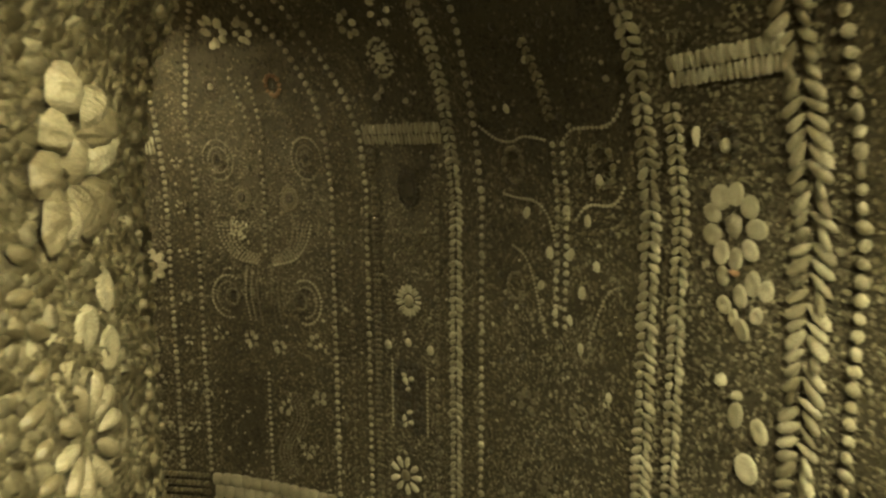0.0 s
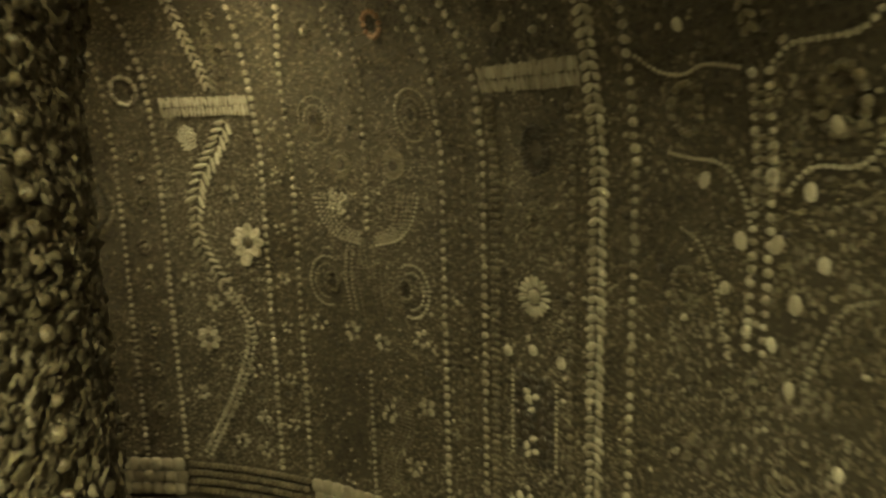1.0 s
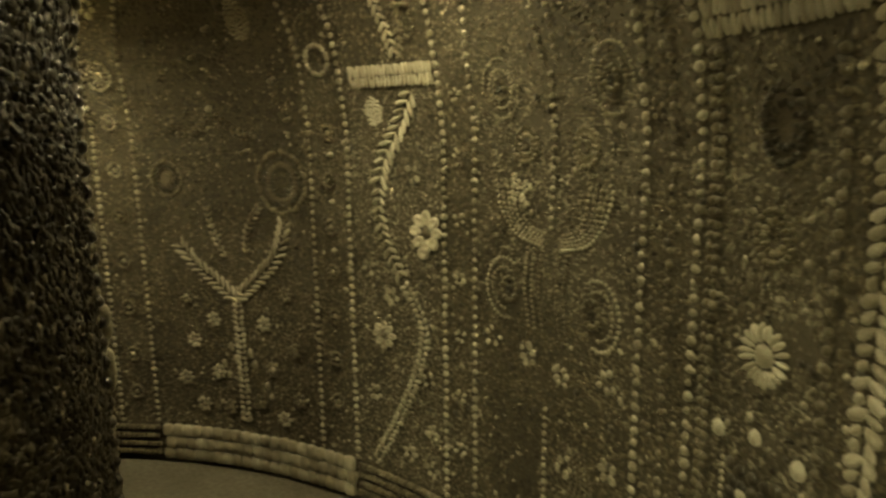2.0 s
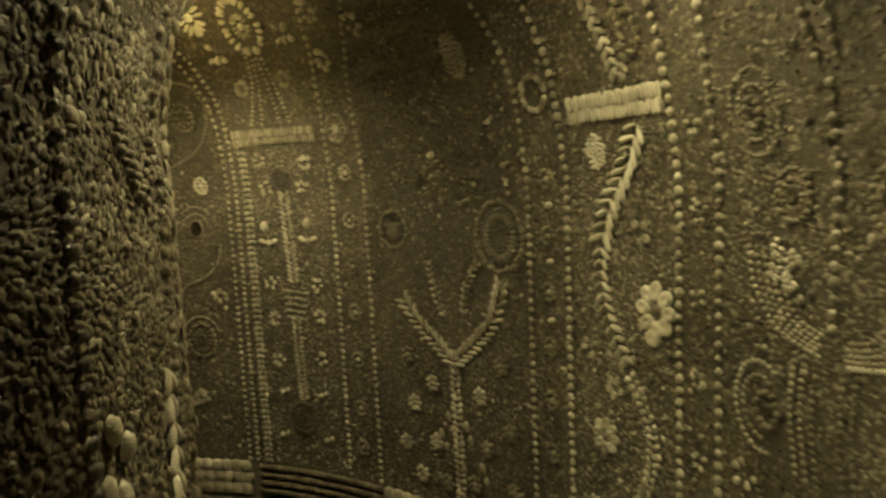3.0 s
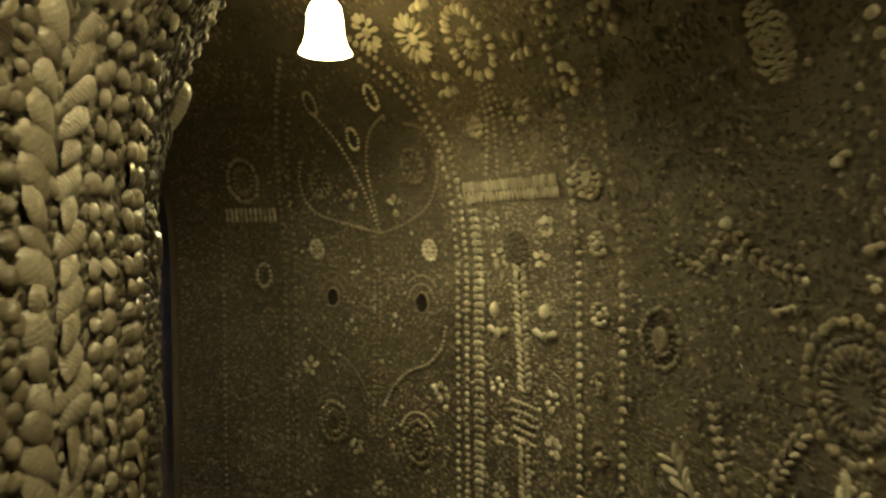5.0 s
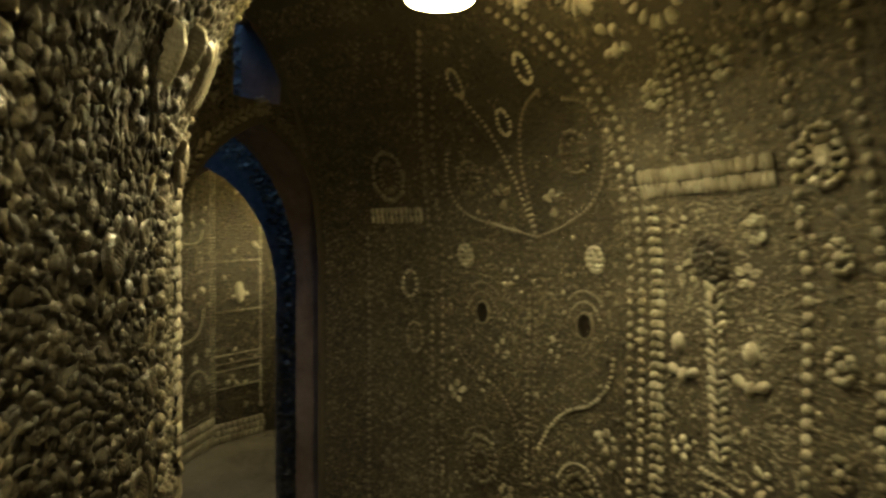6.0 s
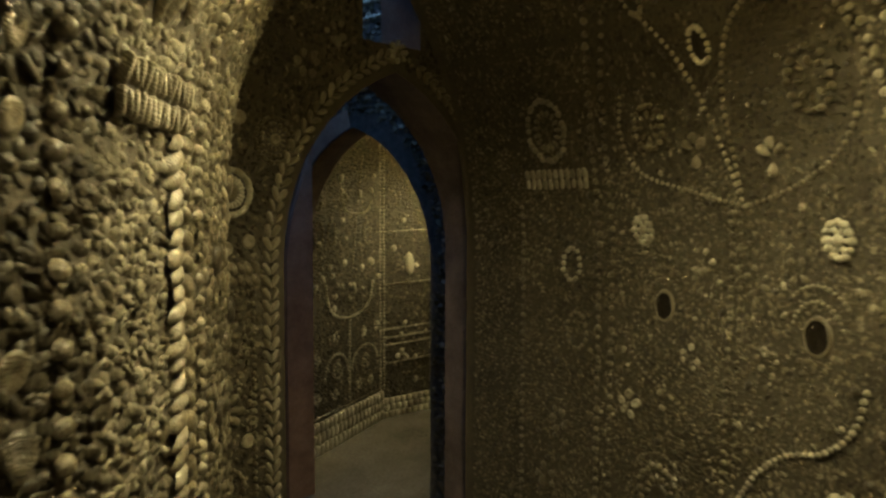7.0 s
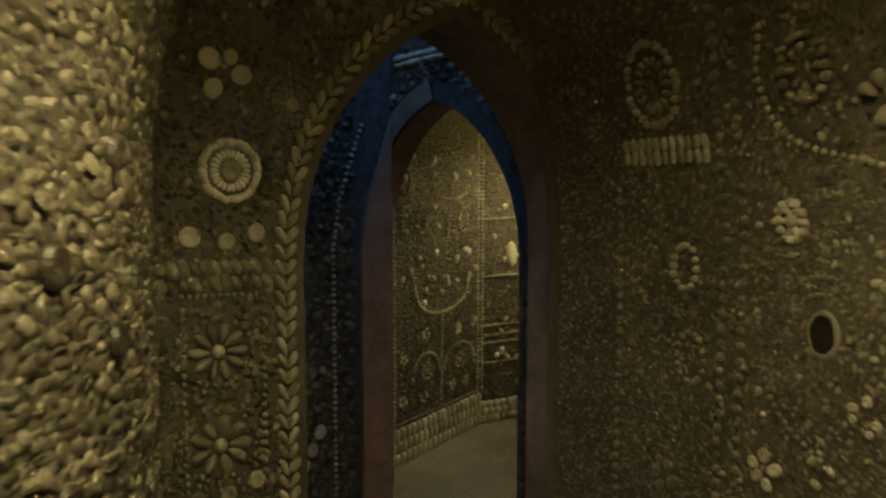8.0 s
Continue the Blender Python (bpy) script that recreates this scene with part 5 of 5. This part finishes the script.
for u, z in ((0.66, 0.40), (0.74, 0.37), (0.70, 0.30), (0.78, 0.45)):
    cluster(BACK, u, z, [(0, 0, 0.07, 0.06, dice.uniform(0, 90))], PALE, "single large pale shell low in the dome", "limpet", 0.014)


# ---------------------------------------------------------------- the ground of small shells
def ground(name, surf, u0, u1, v0, v1, gap, tone, label, seed, n=5, tall=0.0038, long=1.6, keep=None, flow=0.0, cup=0.35, lost=0.4, rounded=False, cover=(0.5, 1.15)):
    """Thousands of small shells bedded side by side in the mortar."""
    rng = np.random.default_rng(seed)
    gu = gap / surf.su
    us = np.arange(min(u0, u1), max(u0, u1), gu)
    vs = np.arange(v0, v1, gap)
    uu, vv = np.meshgrid(us, vs)
    uu[1::2] += gu / 2
    uu = (uu + rng.uniform(-0.36, 0.36, uu.shape) * gu).ravel()
    vv = (vv + rng.uniform(-0.36, 0.36, vv.shape) * gap).ravel()
    worn = np.sin(uu * surf.su * 9.7 + 3 * np.sin(vv * 6.1)) * np.sin(vv * 12.3 + 2 * np.sin(uu * surf.su * 4.9))
    ok = rng.random(len(uu)) > 0.04 + lost * (worn > 0.72)
    for s, cu, cv, rx, ry in CLEAR:
        if s is surf:
            ok &= ((uu - cu) * surf.su / (rx + 1e-6)) ** 2 + ((vv - cv) / (ry + 1e-6)) ** 2 > 1.0
    if keep is not None:
        ok &= keep(uu, vv)
    uu, vv = uu[ok], vv[ok]
    k = len(uu)
    wide = gap * rng.uniform(*cover, k)
    tallness = tall * rng.uniform(0.5, 1.6, k)
    drift = np.sin(uu * surf.su * 5.1 + 1.7 * np.sin(vv * 4.3)) + np.cos(vv * 6.1 + uu * surf.su * 2.3)
    turn = flow + 0.9 * drift + rng.normal(0, 0.38, k)
    rings = [(1.0, -0.3), (0.84, 0.62)]
    off = [(r * 0.5 * math.cos(2 * math.pi * i / n), r * 0.5 * math.sin(2 * math.pi * i / n), h) for r, h in rings for i in range(n)] + [(0.06, 0.1, 9.0)]
    lean = rng.normal(0, 0.8 if rounded else 1.1, (2, k))
    squash = rng.uniform(0.7, 1.15, k)
    tip = np.where(rng.random(k) < cup, rng.uniform(-0.2, 0.6, k), 1.0)
    cols = []
    for x, y, h in off:
        h = tip if h == 9.0 else h
        px, py = x * wide * long * squash, y * wide / squash
        hh = np.maximum(h * tallness + (lean[0] * x + lean[1] * y) * tallness * (0.4 if np.ndim(h) == 0 and h < 0 else 1.6), -0.002)
        qx, qy = px * np.cos(turn) - py * np.sin(turn), px * np.sin(turn) + py * np.cos(turn)
        cols.append(surf.at(uu + surf.side * qx / surf.su, vv + qy, hh))
    verts = np.stack(cols, 1).reshape(-1, 3)
    faces = [(i, (i + 1) % n, n + (i + 1) % n, n + i) for i in range(n)]
    tips = [(n + i, n + (i + 1) % n, 2 * n) for i in range(n)]
    m = 2 * n + 1
    base = (np.arange(k) * m)[:, None]
    quad = (base[:, :, None] + np.array(faces)[None]).reshape(k, -1)
    tri = (base[:, :, None] + np.array(tips)[None]).reshape(k, -1)
    loops = np.concatenate([quad, tri], 1).ravel().astype(np.int32)
    sizes = np.tile(np.array([4] * n + [3] * n, np.int32), k)
    me = bpy.data.meshes.new(name)
    me.vertices.add(len(verts))
    me.vertices.foreach_set("co", verts.astype(np.float32).ravel())
    me.loops.add(len(loops))
    me.loops.foreach_set("vertex_index", loops)
    me.polygons.add(len(sizes))
    me.polygons.foreach_set("loop_start", np.concatenate([[0], np.cumsum(sizes)[:-1]]).astype(np.int32))
    me.polygons.foreach_set("loop_total", sizes)
    tone_of = tone(uu, vv, rng)
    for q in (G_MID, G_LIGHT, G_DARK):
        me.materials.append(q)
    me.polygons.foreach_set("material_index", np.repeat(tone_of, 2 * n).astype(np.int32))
    me.polygons.foreach_set("use_smooth", np.full(len(sizes), rounded))
    me.update(calc_edges=True)
    me.validate()
    return tagged(new(name, me), label, "shells", "", "stuff")


def outer_tone(u, v, rng):
    """Niches take the dark tone above, the pilasters pale grey, the rest brown."""
    tone = np.zeros(len(u), int)
    wob = 0.1 * np.sin(u * 0.9) + 0.06 * np.sin(v * 9)
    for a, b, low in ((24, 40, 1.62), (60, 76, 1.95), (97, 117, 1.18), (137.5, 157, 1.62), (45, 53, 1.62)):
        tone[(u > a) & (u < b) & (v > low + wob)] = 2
    for a, b, z0, z1 in ((80.5, 91, 0.2, 1.7), (123, 133, 0.2, 1.65), (8, 24, 0.2, 2.2), (26, 38, 0.2, 1.2), (46, 53, 0.2, 1.4), (60, 76, 1.0, 1.6)):
        tone[(u > a) & (u < b) & (v > z0) & (v < z1 + wob)] = 1
    # dark tone in a rectangle stands for the shade of a low recess
    tone[(u > 69) & (u < 74.5) & (v > 0.24) & (v < 0.68)] = 2
    patch = np.sin(u * 0.31 + 2 * np.sin(v * 2.7)) + np.sin(v * 5.3 + 1.3 * np.sin(u * 0.23)) + 0.7 * np.sin(u * 0.9 + v * 11)
    stray = rng.random(len(u)) + 0.09 * patch
    tone[stray < 0.16] = 2
    tone[(stray > 0.5) & (stray < 0.56)] = 0
    tone[stray > 0.93] = 1
    return tone


def column_tone(u, v, rng):
    """Brown shells for the most part, the dark tone on two faces, the paler tone along the corner."""
    tone = np.zeros(len(u), int)
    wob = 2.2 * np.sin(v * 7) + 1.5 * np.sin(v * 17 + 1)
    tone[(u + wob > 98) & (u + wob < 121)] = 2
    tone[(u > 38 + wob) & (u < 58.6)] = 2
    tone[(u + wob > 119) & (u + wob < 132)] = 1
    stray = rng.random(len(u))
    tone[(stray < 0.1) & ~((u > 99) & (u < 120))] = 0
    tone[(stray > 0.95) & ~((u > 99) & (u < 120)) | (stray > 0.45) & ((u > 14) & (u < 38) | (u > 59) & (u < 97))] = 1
    return tone


def light_tone(u, v, rng):
    stray = rng.random(len(u))
    return np.where(stray < 0.7, 0, 1)


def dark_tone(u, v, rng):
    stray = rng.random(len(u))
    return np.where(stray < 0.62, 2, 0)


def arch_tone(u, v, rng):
    """More of the dark tone round and over the arch, more brown shells in the panel below."""
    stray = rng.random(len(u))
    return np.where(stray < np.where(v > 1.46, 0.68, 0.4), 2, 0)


def off_arch(u, v):
    half, rise = (JAMB_R - JAMB_L) / 2 + 0.02, APEX_Z + 0.03 - SPRING
    rad = (rise * rise + half * half) / (2 * half)
    x = np.abs(u - APEX_U)
    side = np.where(v < SPRING, half, half - rad + np.sqrt(np.maximum(rad * rad - np.maximum(v - SPRING, 0) ** 2, 0)))
    inside = (x < side) & (v < APEX_Z + 0.03)
    slot = (u > 0.39) & (u < 0.64) & (v > 2.09) & (v < 2.46)
    return ~inside & ~slot


ground("small_shells_of_outer_wall", OUTER, -40, 172, 0.19, 2.47, 0.0125, outer_tone, "ground of countless small brown and grey shells", 3, tall=0.0022)
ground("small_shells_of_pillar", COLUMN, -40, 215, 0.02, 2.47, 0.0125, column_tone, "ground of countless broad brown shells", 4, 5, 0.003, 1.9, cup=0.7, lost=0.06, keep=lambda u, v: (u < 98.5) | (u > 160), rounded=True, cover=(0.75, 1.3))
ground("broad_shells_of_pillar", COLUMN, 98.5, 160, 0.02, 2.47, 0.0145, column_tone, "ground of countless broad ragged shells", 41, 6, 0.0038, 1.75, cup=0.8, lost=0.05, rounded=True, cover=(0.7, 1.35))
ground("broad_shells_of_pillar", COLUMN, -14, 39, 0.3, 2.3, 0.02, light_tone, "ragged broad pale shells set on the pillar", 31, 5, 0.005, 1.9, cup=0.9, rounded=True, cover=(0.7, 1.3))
ground("small_shells_of_arch_wall", ARCHWALL, -0.6, 1.14, 0.02, 2.6, 0.015, arch_tone, "ground of countless small dark shells", 5, keep=off_arch)
ground("small_shells_of_dome", BACK, 0.0, 0.96, 0.0, 2.9, 0.03, light_tone, "ground of small shells in the dome", 6, tall=0.009)
for i, (surf, length) in enumerate(FAR_SURF):
    ground("small_shells_of_passage", surf, 0.0, length, 0.16, 2.2, 0.022, dark_tone, "ground of small shells along the passage", 8 + i, tall=0.004, rounded=True)


def off_inner(u, v):
    return ~((u > -0.13) & (u < 0.89) & (v < 1.3)) & ~((np.abs(u - 0.38) < 0.51 * np.sqrt(np.maximum(0, 1 - ((v - 1.3) / 0.74) ** 2)) + 0.02) & (v < 2.04))


ground("small_shells_of_inner_arch", INNERWALL, -0.1, 1.2, 0.0, 2.9, 0.028, light_tone, "ground of small shells round the inner arch", 21, tall=0.008, keep=off_inner)


def scatter(name, surf, count, u0, u1, v0, v1, sizes, material, label, seed):
    """Odd single shells strewn over the ground, denser towards the floor."""
    rng = random.Random(seed)
    root = thing(name, surf, (u0 + u1) / 2, (v0 + v1) / 2, label, "shells")
    spots = []
    while len(spots) < count:
        u, v = rng.uniform(u0, u1), v0 + (v1 - v0) * rng.random() ** 1.35
        if any(c[0] is surf and ((u - c[1]) * surf.su / c[3]) ** 2 + ((v - c[2]) / c[4]) ** 2 < 1 for c in CLEAR):
            continue
        w = rng.uniform(*sizes)
        spots.append((u, v, w, w * rng.uniform(0.8, 1.6), rng.uniform(0, 180)))
    put_many(root, surf, "bead", material, spots, 0.006, name="strewn_shells")
    return tagged(root, label, "shells", "", "stuff")


scatter("strewn_shells", OUTER, 520, 24, 158, 0.2, 1.9, (0.008, 0.017), TAN, "odd tan shells strewn over the curved wall", 51)
scatter("strewn_shells", OUTER, 110, 24, 158, 0.2, 1.6, (0.010, 0.017), BEAD, "odd pale shells strewn over the curved wall", 52)
scatter("strewn_shells", OUTER, 260, 24, 170, 0.5, 2.1, (0.012, 0.024), DARK, "odd mussel shells strewn over the curved wall", 53)
scatter("strewn_shells", COLUMN, 130, 60, 97, 0.3, 2.0, (0.014, 0.028), TAN, "odd broad shells strewn over the pillar", 54)
